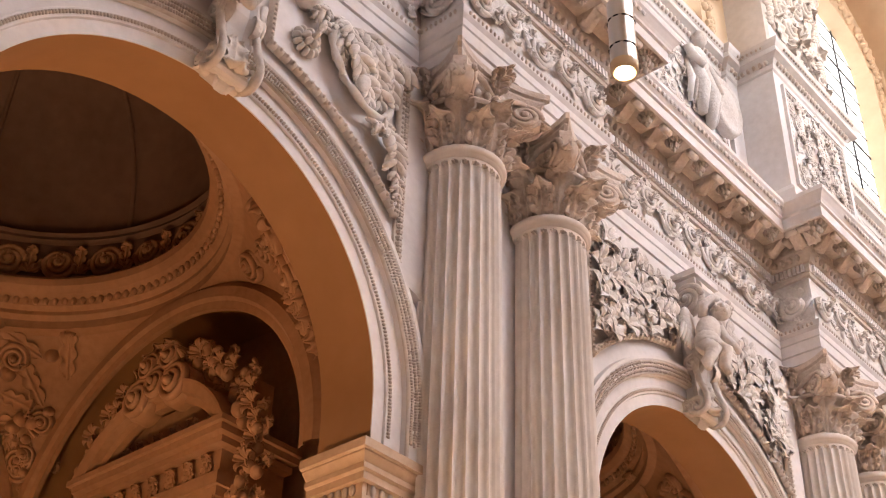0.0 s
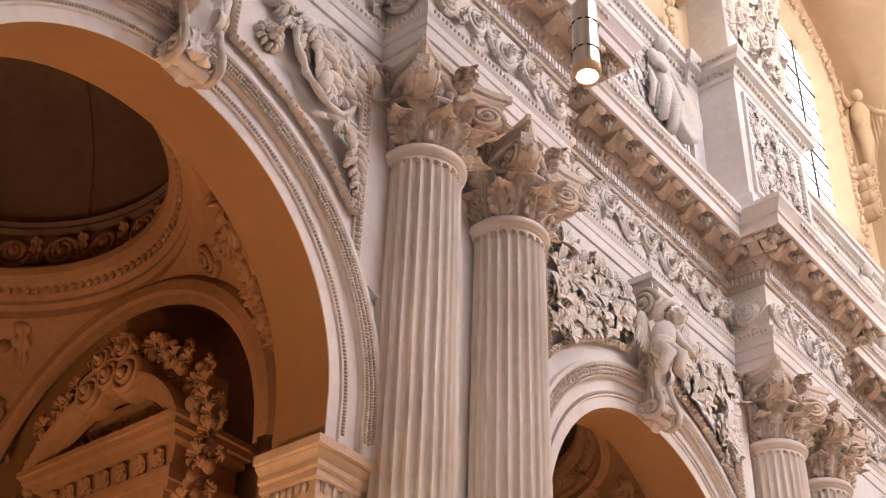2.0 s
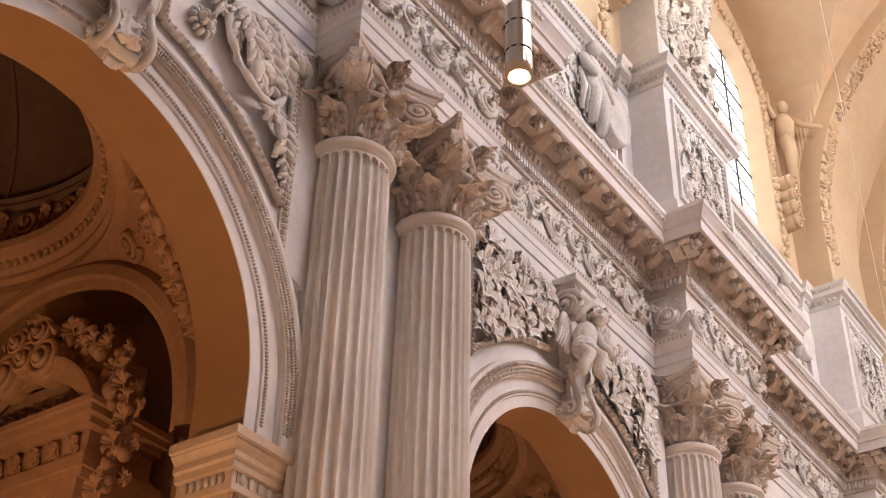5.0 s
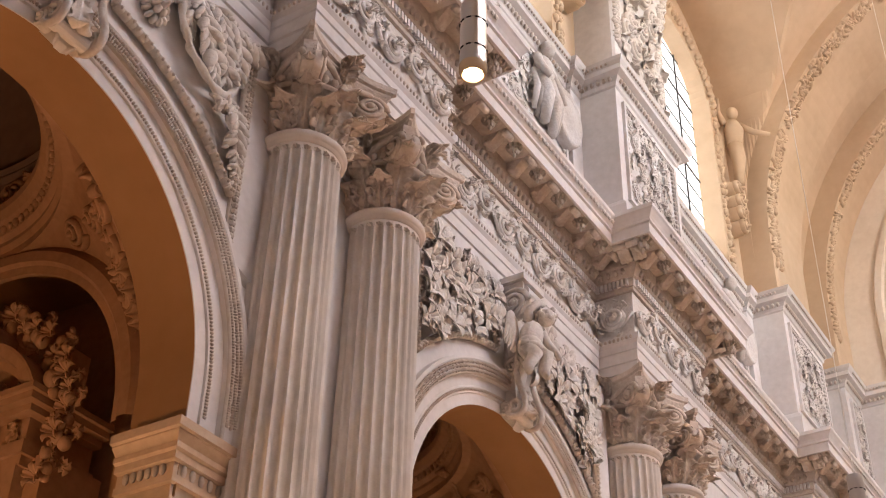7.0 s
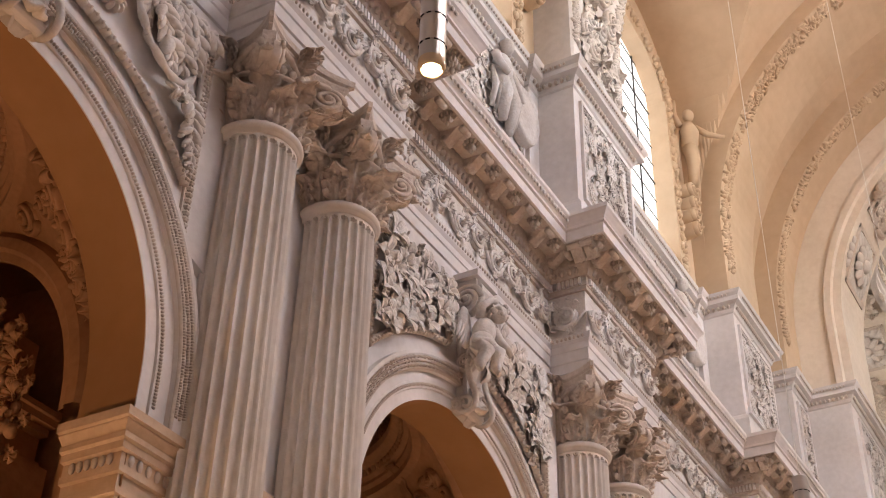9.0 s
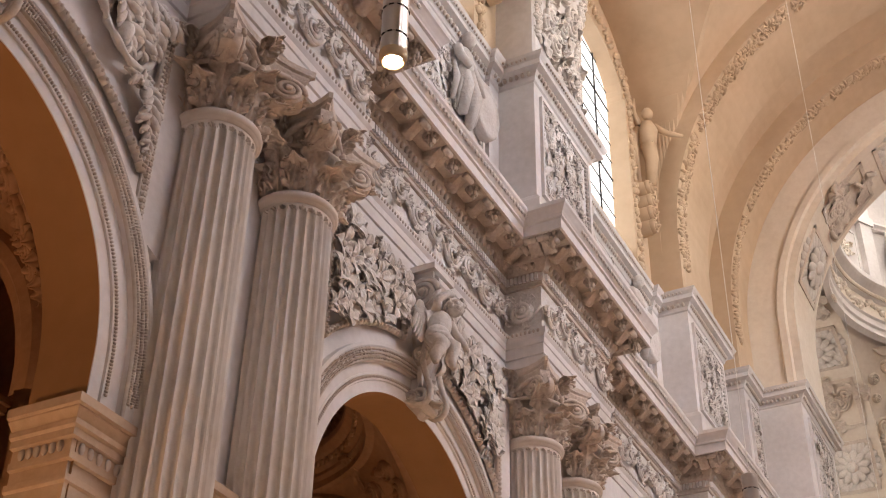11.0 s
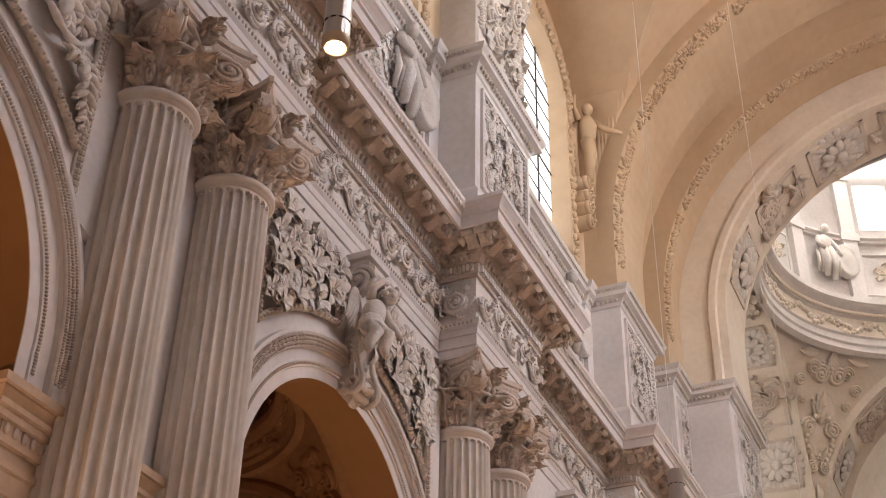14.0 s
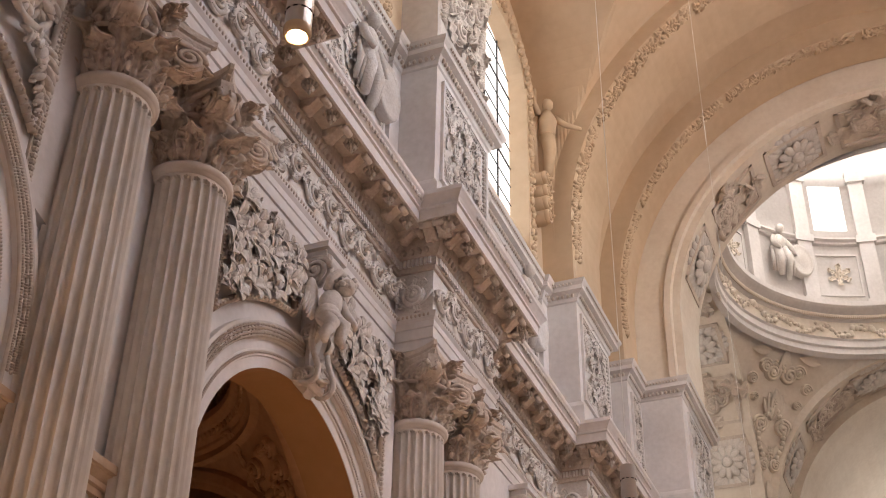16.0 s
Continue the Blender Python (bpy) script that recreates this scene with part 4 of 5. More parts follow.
TROPHY = make(trophy_geo(), "attic_figure", CARVED)
for bx in (5.8, 15.38, 25.1):
    half = 2.7
    t = foliage_panel("attic_relief", "white carved attic panel framed with leaf beading", bx - half, bx + half, 17.1, 20.1, ATTIC, 150)
    for dx in (-1.75, 1.62):
        tagged(put("relief_figure", TROPHY, None, Matrix.Translation((bx + dx, ATTIC - 0.02, 17.3)) @ Matrix.Scale(0.95, 4)), "white stucco figure with a rounded shield in low relief", "statue", "attic figures")

# cap course leaf beading
g = Geo()
for k in range(len(attic_plan) - 1):
    p, q = attic_plan[k], attic_plan[k + 1]
    if q[0] < 5:
        continue
    for o, z, st, sz in ((0.11, 20.39, 0.13, (0.05, 0.05, 0.07)), (0.30, 20.64, 0.10, (0.03, 0.03, 0.04))):
        a, b = shifted(p, q, o)
        for c, ang in along(a, b, st)[0]:
            g.add(*ball(sz, (c.x, c.y, z), 5, 4))
put("cap_beading", make(g, "cap_beading", BEADS), ATT, kind="stuff")

# ---- windows ----


def church_window(cx, y, num):
    w = thing("window_%d" % num, "tall arched clerestory window with dark leading, bright with daylight", "window", "clerestory windows", "structure")
    n = 24
    pts = [(cx - WIN_W, WIN_S), (cx - WIN_W, WIN_T)] + [(cx - WIN_W * math.cos(math.pi * k / n), WIN_T + RISE * math.sin(math.pi * k / n)) for k in range(1, n)] + [(cx + WIN_W, WIN_T), (cx + WIN_W, WIN_S)]
    put("pane", mesh_of("pane", [(x, y, z) for x, z in pts], [tuple(range(len(pts)))], PANE), w)
    g = Geo()
    for k in range(1, 4):
        x = cx - WIN_W + 2 * WIN_W * k / 4
        hgt = WIN_T + RISE * math.sqrt(max(1 - ((x - cx) / WIN_W) ** 2, 0))
        g.add(*box(x - 0.014, x + 0.014, y - 0.05, y - 0.01, WIN_S, hgt))
    put("mullions", make(g, "mullions", DARK, False), w)
    g = Geo()
    for k in range(1, 11):
        z = WIN_S + 0.64 * k
        half = WIN_W if z < WIN_T else WIN_W * math.sqrt(max(1 - ((z - WIN_T) / RISE) ** 2, 0))
        t = 0.03 if k % 4 == 0 else 0.009
        g.add(*box(cx - half, cx + half, y - 0.04, y - 0.015, z - t, z + t))
    put("glazing_bars", make(g, "glazing_bars", DARK, False), w)
    prof = [(WIN_W, 0.0), (WIN_W, 0.06), (WIN_W + 0.2, 0.10), (WIN_W + 0.35, 0.16), (WIN_W + 0.42, 0.0)]
    g = Geo().add(*grid([[(cx + rr * math.cos(a), 8.92 - dd, WIN_T + (rr - WIN_W + RISE) * math.sin(a)) for rr, dd in prof] for a in (math.pi * k / 32 for k in range(33))]))
    for sgn in (-1, 1):
        g.add(*box(cx + sgn * (WIN_W + 0.2) - 0.2, cx + sgn * (WIN_W + 0.2) + 0.2, 8.79, 8.92, 20.8, WIN_T))
    put("surround", make(g, "surround", VAULT, False), w)
    g = Geo()
    for k in range(26):
        a = math.pi * k / 25
        for j in range(5):
            out = random.uniform(0.12, 0.44)
            g.add(*ball((random.uniform(0.05, 0.13), 0.09, random.uniform(0.05, 0.12)), (cx + (WIN_W + out) * math.cos(a + random.uniform(-0.06, 0.06)), 8.78, WIN_T + (RISE + out) * math.sin(a + random.uniform(-0.06, 0.06))), 7, 5))
    for k in range(22):
        for sgn in (-1, 1):
            for j in range(4):
                g.add(*ball((random.uniform(0.05, 0.12), 0.09, random.uniform(0.06, 0.14)), (cx + sgn * (WIN_W + random.uniform(0.10, 0.40)), 8.78, 21.0 + 0.27 * k + random.uniform(-0.13, 0.13)), 7, 5))
    put("carved_border", make(g, "carved_border", VAULT), w)


for num, cx in enumerate(WINX[1:]):
    church_window(cx, 9.35, num + 1)


def herald_geo():
    """A standing stucco figure with one arm stretched out, as one plain shape."""
    g = Geo()
    g.add(*tube([(0, 0, 0), (0.06, -0.1, 0.9), (0, -0.06, 1.5)], [0.16, 0.22, 0.26], 10))
    g.add(*tube([(0, -0.06, 1.4), (0.02, -0.08, 2.1), (0, -0.05, 2.45)], [0.24, 0.32, 0.2], 12))
    g.add(*ball((0.19, 0.19, 0.24), (0.03, -0.14, 2.78), 12, 8))
    g.add(*tube([(0.25, -0.05, 2.35), (0.6, -0.2, 2.0), (1.1, -0.3, 1.85)], [0.12, 0.1, 0.06], 8))
    g.add(*tube([(-0.25, -0.05, 2.35), (-0.42, -0.1, 2.8), (-0.38, -0.1, 3.4)], [0.12, 0.1, 0.06], 8))
    g.add(*tube([(-0.28, 0.05, 2.3), (-0.5, 0.05, 1.6), (-0.42, 0.0, 0.7)], [0.12, 0.2, 0.06], 8))
    return g


HERALD = make(herald_geo(), "herald_figure", VAULT)
for cx in WINX[2:]:
    tagged(put("herald_statue", HERALD, None, Matrix.Translation((cx + WIN_W + 0.85, 8.5, 24.35)) @ Matrix.Rotation(radians(-55), 4, "Z") @ Matrix.Scale(0.9, 4)), "cream stucco figure reaching out beside a clerestory window", "statue", "window figures")
    br = thing("statue_bracket", "cream scrolled bracket carrying a stucco figure", "bracket", "statue brackets")
    for k in range(4):
        put("bracket_scroll", SCROLL[VAULT], br, Matrix.Translation((cx + WIN_W + 0.75 + 0.05 * (k % 2), 8.6, 24.1 - 0.42 * k)) @ Matrix.Diagonal((1.6 - 0.2 * k, 2.5, 1.2, 1)))

for cx in WINX[2:]:
    t = thing("window_foliage", "cream carved foliage scroll beside a clerestory window", "relief", "window reliefs")
    v, f = box(cx - WIN_W - 2.0, cx - WIN_W - 0.43, 8.87, 8.93, 20.8, 27.2)
    put("backing", mesh_of("backing", v, f, WHITE), t)
    for k in range(132):
        z = 20.9 + 0.047 * k
        x = cx - WIN_W - 1.2 + random.uniform(-0.66, 0.66)
        if k % 3 == 0:
            put("leaf", LEAF[CARVED], t, Matrix.Translation((x, 8.85, z)) @ Matrix.Rotation(random.uniform(-1.6, 1.6), 4, "Y") @ Matrix.Diagonal((0.9, 0.86, 0.62, 1)))
        elif k % 3 == 1:
            put("scroll", SCROLL[CARVED], t, Matrix.Translation((x, 8.83, z)) @ Matrix.Diagonal((1.2, 1.8, 1.2 * (-1) ** k, 1)))
        else:
            put("fruit", FRUIT[CARVED], t, Matrix.Translation((x, 8.83, z)) @ Matrix.Scale(1.3, 4))
for px in PAIRS[1:3]:
    v, f = box(px - 1.33, px + 1.33, 8.1, 8.93, 20.74, 23.0)
    tagged(put("upper_pilaster", mesh_of("upper_pilaster", v, f, WHITE)), "plain white pilaster standing on the attic cap course", "pilaster", "upper pilasters", "structure")

# ---- vault ribs and piers ----


def rib(x0, x1, r, mat, ornament, name="vault_rib"):
    t = thing(name, "cream transverse vault rib edged with carved leaf bands", "rib", "vault ribs", "structure")
    prof = [(x0, r + 0.95), (x0, r + 0.05), (x0 + 0.06, r), (x1 - 0.06, r), (x1, r + 0.05), (x1, r + 0.95)]
    rows = []
    for k in range(73):
        a = math.pi * k / 72
        rows.append([(x, AXIS + rr * math.cos(a), VS + rr * math.sin(a)) for x, rr in prof])
    rows.insert(0, [(x, AXIS + rr, 20.7) for x, rr in prof])
    rows.append([(x, AXIS - rr, 20.7) for x, rr in prof])
    v, f = grid(rows)
    put("band", mesh_of("band", v, f, mat), t)
    g = Geo()
    n = 330
    for k in range(n):
        a = math.pi * 0.62 * k / n - 0.12
        for x, wide in ornament:
            if wide < 0.5 and (k // 24) % 4 == 3 and k % 24 > 17:
                continue
            for q in range(9 if wide > 0.5 else 2):
                s = random.uniform(0.6, 1.3)
                rr = r - 0.01
                m = Matrix.Translation((x + random.uniform(-wide, wide), AXIS + rr * math.cos(max(a, 0)), VS + rr * (math.sin(a) if a > 0 else a))) @ Matrix.Rotation(max(a, 0) - math.pi / 2, 4, "X") @ Matrix.Rotation(random.uniform(0, 3.1), 4, "Z")
                g.add(*ball((0.15 * s, 0.045, 0.085), (0, 0, 0), 6, 4), m)
    put("carved_band", make(g, "carved_band", VAULT if mat is VAULT else CARVED), t, kind="stuff")
    return t


near_rib = rib(18.8, 21.5, 8.6, WHITE, ((19.0, 0.10), (21.3, 0.10)))
for k in range(96):          # foliage up the face of the nearest rib
    a = -0.25 + 1.35 * k / 96
    radial, tang = Vector((0, math.cos(max(a, 0)), math.sin(max(a, 0)))), Vector((0, -math.sin(max(a, 0)), math.cos(max(a, 0))))
    m = Matrix((Vector((1, 0, 0)), radial, tang)).transposed().to_4x4()
    m.translation = Vector((20.15 + 0.72 * math.sin(2.4 * k), AXIS, VS)) + radial * 8.58 + (tang * 8.58 * a if a < 0 else Vector((0, 0, 0)))
    m = m @ Matrix.Rotation(random.uniform(-1.4, 1.4), 4, "Y")
    if k % 3:
        put("leaf", LEAF[CARVED], near_rib, m @ Matrix.Diagonal((1.0, 0.9, random.uniform(0.5, 0.8), 1)))
    else:
        put("scroll", SCROLL[CARVED], near_rib, m @ Matrix.Diagonal((1.5, 2.0, 1.5 * (-1) ** k, 1)))
rib(28.65, 31.35, 8.6, VAULT, ((28.95, 0.24),))
rib(33.0, 34.6, 8.4, VAULT, ((33.2, 0.14),))
foliage_panel("pier_panel", "white crossing pier panel filled with carved foliage", 35.2, 38.0, 17.4, 20.0, 6.58, 40, group="pier reliefs")
foliage_panel("pier_panel", "white narrow pier panel filled with carved foliage", 33.4, 34.4, 17.4, 20.0, 7.85, 30, group="pier reliefs")

# ---- crossing: arches, pendentives, ring and drum ----
HALF, CXX = 7.3, 44.5
random.seed(21)


def arch_band(name, label, r, depth0, depth1, place, turn, mat, n=72):
    """A broad soffit band with its two faces; the arch spans y at turn 0 and stands from depth0 to depth1 along x."""
    t = thing(name, label, "arch", "crossing arches", "structure")
    t.matrix_world = place @ Matrix.Rotation(turn, 4, "Z")
    prof = [(depth0, r + 2.4), (depth0, r + 0.55), (depth0 - 0.12, r + 0.5), (depth0 - 0.12, r + 0.3), (depth0, r + 0.25), (depth0, r), (depth1, r), (depth1, r + 2.4)]
    rows = []
    for k in range(n + 1):
        a = math.pi * k / n
        rows.append([(x, rr * math.cos(a), rr * math.sin(a)) for x, rr in prof])
    rows.insert(0, [(x, rr, -2.2) for x, rr in prof])
    rows.append([(x, -rr, -2.2) for x, rr in prof])
    v, f = grid(rows)
    put("band", mesh_of("band", v, f, mat), t)
    mid = (depth0 + depth1) / 2
    w = depth1 - depth0
    for k in range(1, 8):
        a = radians(0.5 + 21.75 * k)
        radial = Vector((0, math.cos(a), math.sin(a)))
        tang = Vector((0, -math.sin(a), math.cos(a)))
        basis = Matrix((Vector((1, 0, 0)), radial, tang)).transposed().to_4x4()   # -y of the ornament looks to the arch's middle
        m = Matrix.Translation(Vector((mid, 0, 0)) + radial * (r - 0.02)) @ basis
        g = Geo()
        hw, hl = w * 0.36, r * radians(21.75) * 0.40
        for b in ((-hw, hw, -hl, -hl + 0.14), (-hw, hw, hl - 0.14, hl), (-hw, -hw + 0.14, -hl, hl), (hw - 0.14, hw, -hl, hl)):
            g.add(*box(b[0], b[1], -0.10, 0.06, b[2], b[3]))
        put("coffer_frame", make(g, "coffer_frame", CAPITAL, False), t, m)
        if k % 2:
            put("rosette", ROSE_BIG, t, m @ Matrix.Diagonal((5.8, 3.6, 5.8, 1)))
        else:
            for j in range(10):
                put("coffer_scroll", SCROLL[CAPITAL] if j % 2 else LEAF[CAPITAL], t, m @ Matrix.Translation((random.uniform(-hw, hw) * 0.7, -0.03, random.uniform(-hl, hl) * 0.7)) @ Matrix.Rotation(random.uniform(0, 6.3), 4, "Y") @ Matrix.Diagonal((1.6, 1.2, 1.3 + (j % 2) * 0.4, 1)))
    return t


CENTRE = Matrix.Translation((CXX, AXIS, 22.95))
DOME = Matrix.Translation((CXX, AXIS, 29.75)) @ Matrix.Scale(0.79, 4)
for nm, turn, lab in (("arch_west", 0.0, "broad cream crossing arch coffered with rosettes"), ("arch_east", math.pi, "cream chancel arch with carved coffers"), ("arch_north", -math.pi / 2, "cream transept arch with carved coffers"), ("arch_south", math.pi / 2, "cream transept arch with carved coffers")):
    arch_band("crossing_" + nm, lab, 6.95, -HALF - 2.6, -HALF, CENTRE, turn, CREAM)
for turn, ln in ((math.pi, 12.0), (-math.pi / 2, 5.0), (math.pi / 2, 5.0)):
    rows = []
    for k in range(41):
        a = math.pi * k / 40
        rows.append([(-HALF - 2.58, 10.4 * math.cos(a), 10.4 * math.sin(a)), (-HALF - 2.6, 6.6 * math.cos(a), 6.6 * math.sin(a)), (-HALF - 2.6 - ln, 6.6 * math.cos(a), 6.6 * math.sin(a))])
    rows.insert(0, [(x, y, -22.95) for x, y in ((-HALF - 2.58, 10.4), (-HALF - 2.6, 6.6), (-HALF - 2.6 - ln, 6.6))])
    rows.append([(x, -y, -22.95) for x, y in ((-HALF - 2.58, 10.4), (-HALF - 2.6, 6.6), (-HALF - 2.6 - ln, 6.6))])
    v, f = grid(rows)
    t = tagged(put("crossing_arm_vault", mesh_of("crossing_arm_vault", v, f, CREAM), None, CENTRE @ Matrix.Rotation(turn, 4, "Z")), "plain cream barrel vault beyond the crossing", "vault", "crossing arms", "structure")
    v, f = box(-HALF - 2.6 - ln - 0.5, -HALF - 2.6 - ln, -7, 7, -22.95, 7.5)
    tagged(put("crossing_end_wall", mesh_of("crossing_end_wall", v, f, CREAM), None, CENTRE @ Matrix.Rotation(turn, 4, "Z")), "plain cream end wall beyond the crossing", "wall", "crossing arms", "structure")


def pendentives(half, top, place, mat, name, label):
    """Four curved triangles that carry a ring on a square."""
    big = half * math.sqrt(2)
    g = Geo()
    for s in range(4):
        rows = []
        for k in range(25):
            h = top * k / 24
            rho = math.sqrt(big * big - h * h)
            lim = math.acos(min(half / rho, 1.0))
            rows.append([(rho * math.cos(p), rho * math.sin(p), h) for p in (s * math.pi / 2 + lim + (math.pi / 2 - 2 * lim) * j / 16 for j in range(17))])
        g.add(*grid(rows))
    return tagged(put(name, make(g, name, mat), None, place), label, "pendentive", "", "structure")


pendentives(HALF, HALF, CENTRE, CREAM, "crossing_pendentives", "cream curved pendentives under the dome")
RING = thing("dome_ring", "white moulded ring cornice with carved frieze under the dome", "ring cornice", kind="structure")
RING.matrix_world = DOME
for nm, prof, mat in (("lower_mouldings", [(9.4, -0.15), (9.1, 0.0), (9.1, 0.3), (9.0, 0.4), (9.0, 0.75), (8.9, 0.85)], WHITE), ("frieze", [(8.98, 0.85), (8.98, 1.9)], CREAM), ("cornice", [(8.98, 1.9), (8.8, 2.0), (8.8, 2.2), (8.4, 2.5), (8.3, 2.6), (8.3, 2.9), (9.4, 2.95)], WHITE), ("drum_string_course", [(9.42, 4.28 + 2.95), (9.2, 4.35 + 2.95), (9.2, 4.5 + 2.95), (9.05, 4.6 + 2.95), (9.05, 4.72 + 2.95), (9.42, 4.8 + 2.95)], WHITE), ("drum_wall", [(9.4, 2.95), (9.4, 11.5), (9.0, 11.7), (9.3, 12.2), (9.0, 14.5), (8.0, 18.0), (6.0, 20.6), (3.2, 22.0)], WHITE)):
    v, f = turned(prof, 96)
    put(nm, mesh_of(nm, v, f, mat, nm == "drum_wall"), RING)
g = Geo()
for k in range(520):
    a = 2 * math.pi * k / 520
    z = 1.38 + 0.22 * math.sin(k * 0.29) + random.uniform(-0.24, 0.24)
    s = random.uniform(0.09, 0.19)
    g.add(*ball((s, s, s * random.uniform(0.6, 1.4)), (8.95 * math.cos(a), 8.95 * math.sin(a), z), 6, 4))
    g.add(*ball((0.1, 0.1, 0.13), (8.72 * math.cos(a), 8.72 * math.sin(a), 2.12), 5, 4))
put("carved_frieze", make(g, "carved_frieze", CREAM), RING, kind="stuff")
for k in range(16):
    a = 2 * math.pi * (k + 0.5) / 16
    m = Matrix.Rotation(a, 4, "Z") @ Matrix.Translation((9.35, 0, 2.95)) @ Matrix.Rotation(-math.pi / 2, 4, "Z")
    g = Geo().add(*box(-0.42, 0.42, -0.32, 0.1, 0.0, 9.4)).add(*box(-0.55, 0.55, -0.45, 0.1, 0.0, 0.5)).add(*box(-0.55, 0.55, -0.45, 0.1, 8.6, 9.3)).add(*box(-0.55, 0.55, -0.42, 0.1, 4.3, 4.8))
    put("drum_pilaster", make(g, "drum_pilaster", WHITE, False), RING, m)
    b = a + math.pi / 16
    m = Matrix.Rotation(b, 4, "Z") @ Matrix.Translation((9.38, 0, 2.95)) @ Matrix.Rotation(-math.pi / 2, 4, "Z")
    if k % 2 == 0:
        g = Geo()
        g.add(*box(-1.25, 1.25, -0.10, 0.05, 0.9, 1.02)).add(*box(-1.25, 1.25, -0.10, 0.05, 3.6, 3.72)).add(*box(-1.25, -1.15, -0.10, 0.05, 1.02, 3.6)).add(*box(1.15, 1.25, -0.10, 0.05, 1.02, 3.6))
        put("drum_panel", make(g, "drum_panel", WHITE, False), RING, m)
        for j in range(6):
            put("panel_leaf", LEAF[CREAM], RING, m @ Matrix.Translation((0, -0.03, 2.3)) @ Matrix.Rotation(j * 1.047, 4, "Y") @ Matrix.Diagonal((0.8, 0.86, 0.75, 1)))
        v, f = box(-0.95, 0.95, -0.05, 0.02, 5.4, 9.2)
        put("drum_window", mesh_of("drum_window", v, f, PANE), RING, m, label="bright drum window")
    else:
        st = tagged(put("saint_statue", TROPHY, None, DOME @ m @ Matrix.Translation((0, -0.25, 0.0)) @ Matrix.Diagonal((1.35, 1.6, 1.45, 1))), "white stucco robed figure standing in the dome drum", "statue", "drum figures")
# unseen cap and an added lamp in it to brighten the crossing
v, f = turned([(3.2, 22.0), (3.2, 25.0), (0.01, 26.0)], 32)
put("lantern", mesh_of("lantern", v, f, WHITE), RING)
area_lamp("dome_fill_light", (CXX, AXIS, 46.8), (CXX, AXIS, 0), 3.4, 3.4, 250, (1.0, 0.97, 0.92))
for k in range(8):
    b = 2 * math.pi * (2 * k + 1) / 16
    area_lamp("drum_window_light", (CXX + 7.2 * math.cos(b), AXIS + 7.2 * math.sin(b), 37.8), (CXX, AXIS, 34), 1.35, 3.2, 5, (1.0, 0.98, 0.94))

# added fill lamps in the crossing arms, no windows stand there
for place, target in (((65.8, AXIS, 25.0), (CXX, AXIS, 28)), ((CXX, AXIS - 14.5, 25.0), (CXX, AXIS, 28)), ((CXX, AXIS + 14.5, 25.0), (CXX, AXIS, 28))):
    area_lamp("arm_fill_light", place, target, 3.2, 4.8, 40, (1.0, 0.96, 0.90))

# carved clusters on the far pendentive
pend = thing("pendentive_relief", "cream stucco cartouche with scrolls and a shell on a pendentive", "relief", "pendentive reliefs")
pend.matrix_world = CENTRE @ Matrix.Scale(HALF / 9.25, 4)


def on_pendentive(phi, h):
    big = 9.25 * math.sqrt(2)
    rho = math.sqrt(big * big - h * h)
    n = Vector((math.cos(phi) * rho, math.sin(phi) * rho, h)).normalized()
    z = (Vector((0, 0, 1)) - n * n.z).normalized()
    x = n.cross(z).normalized() * 1.0
    return Matrix.Translation(Vector((rho * math.cos(phi), rho * math.sin(phi), h))) @ Matrix((-x, n, z)).transposed().to_4x4()


P0 = math.pi / 4
for dphi, h, s, kind in ((0, 8.0, 3.0, "r"), (0.05, 7.7, 2.6, "s"), (-0.05, 7.7, -2.6, "s"), (0.10, 7.9, 2.0, "s"), (-0.10, 7.9, -2.0, "s"), (0.0, 7.0, 2.4, "l"), (0.035, 6.8, 2.2, "l"), (-0.035, 6.8, 2.2, "l"), (0.06, 6.5, 1.8, "l"), (-0.06, 6.5, 1.8, "l"), (0.0, 6.3, 2.0, "r"), (0.06, 5.2, 2.4, "s"), (-0.06, 5.2, -2.4, "s"), (0.05, 4.4, 1.6, "l"), (-0.05, 4.4, 1.6, "l"), (0, 3.8, 2.2, "r"), (0.03, 3.2, 1.8, "s"), (-0.03, 3.2, -1.8, "s"), (0.16, 7.2, 1.6, "s"), (-0.16, 7.2, -1.6, "s"), (0.22, 8.4, 1.8, "l"), (-0.22, 8.4, 1.8, "l"), (0, 2.4, 1.5, "l"), (0.0, 8.8, 2.4, "l"), (0.12, 6.4, 1.2, "s"), (-0.12, 6.4, -1.2, "s")):
    me = {"r": ROSE[CREAM], "s": SCROLL[CREAM], "l": ALMOND_CREAM}[kind]
    m = on_pendentive(P0 + dphi, h) @ Matrix.Translation((0, -0.05, 0))
    if kind == "l":
        m = m @ Matrix.Rotation(math.pi + dphi * 8, 4, "Y") @ Matrix.Diagonal((abs(s) * 0.6, abs(s) * 0.6, abs(s) * 0.7, 1))
    else:
        m = m @ Matrix.Diagonal((s, 2.6, abs(s), 1))
    put({"r": "rosette", "s": "scroll", "l": "leaf"}[kind], me, pend, m)
for sgn in (-1, 1):
    pts = [(on_pendentive(P0 + sgn * (0.02 + 0.045 * math.sin(t)), 6.0 - 2.6 * t / 3.1)).translation for t in (0.31 * k for k in range(11))]
    g = Geo()
    for p in pts:
        g.add(*ball((0.16, 0.16, 0.16), tuple(p * 0.99), 7, 5))
    put("garland", make(g, "garland", CREAM), pend, kind="stuff")

# ---- side chapels ----


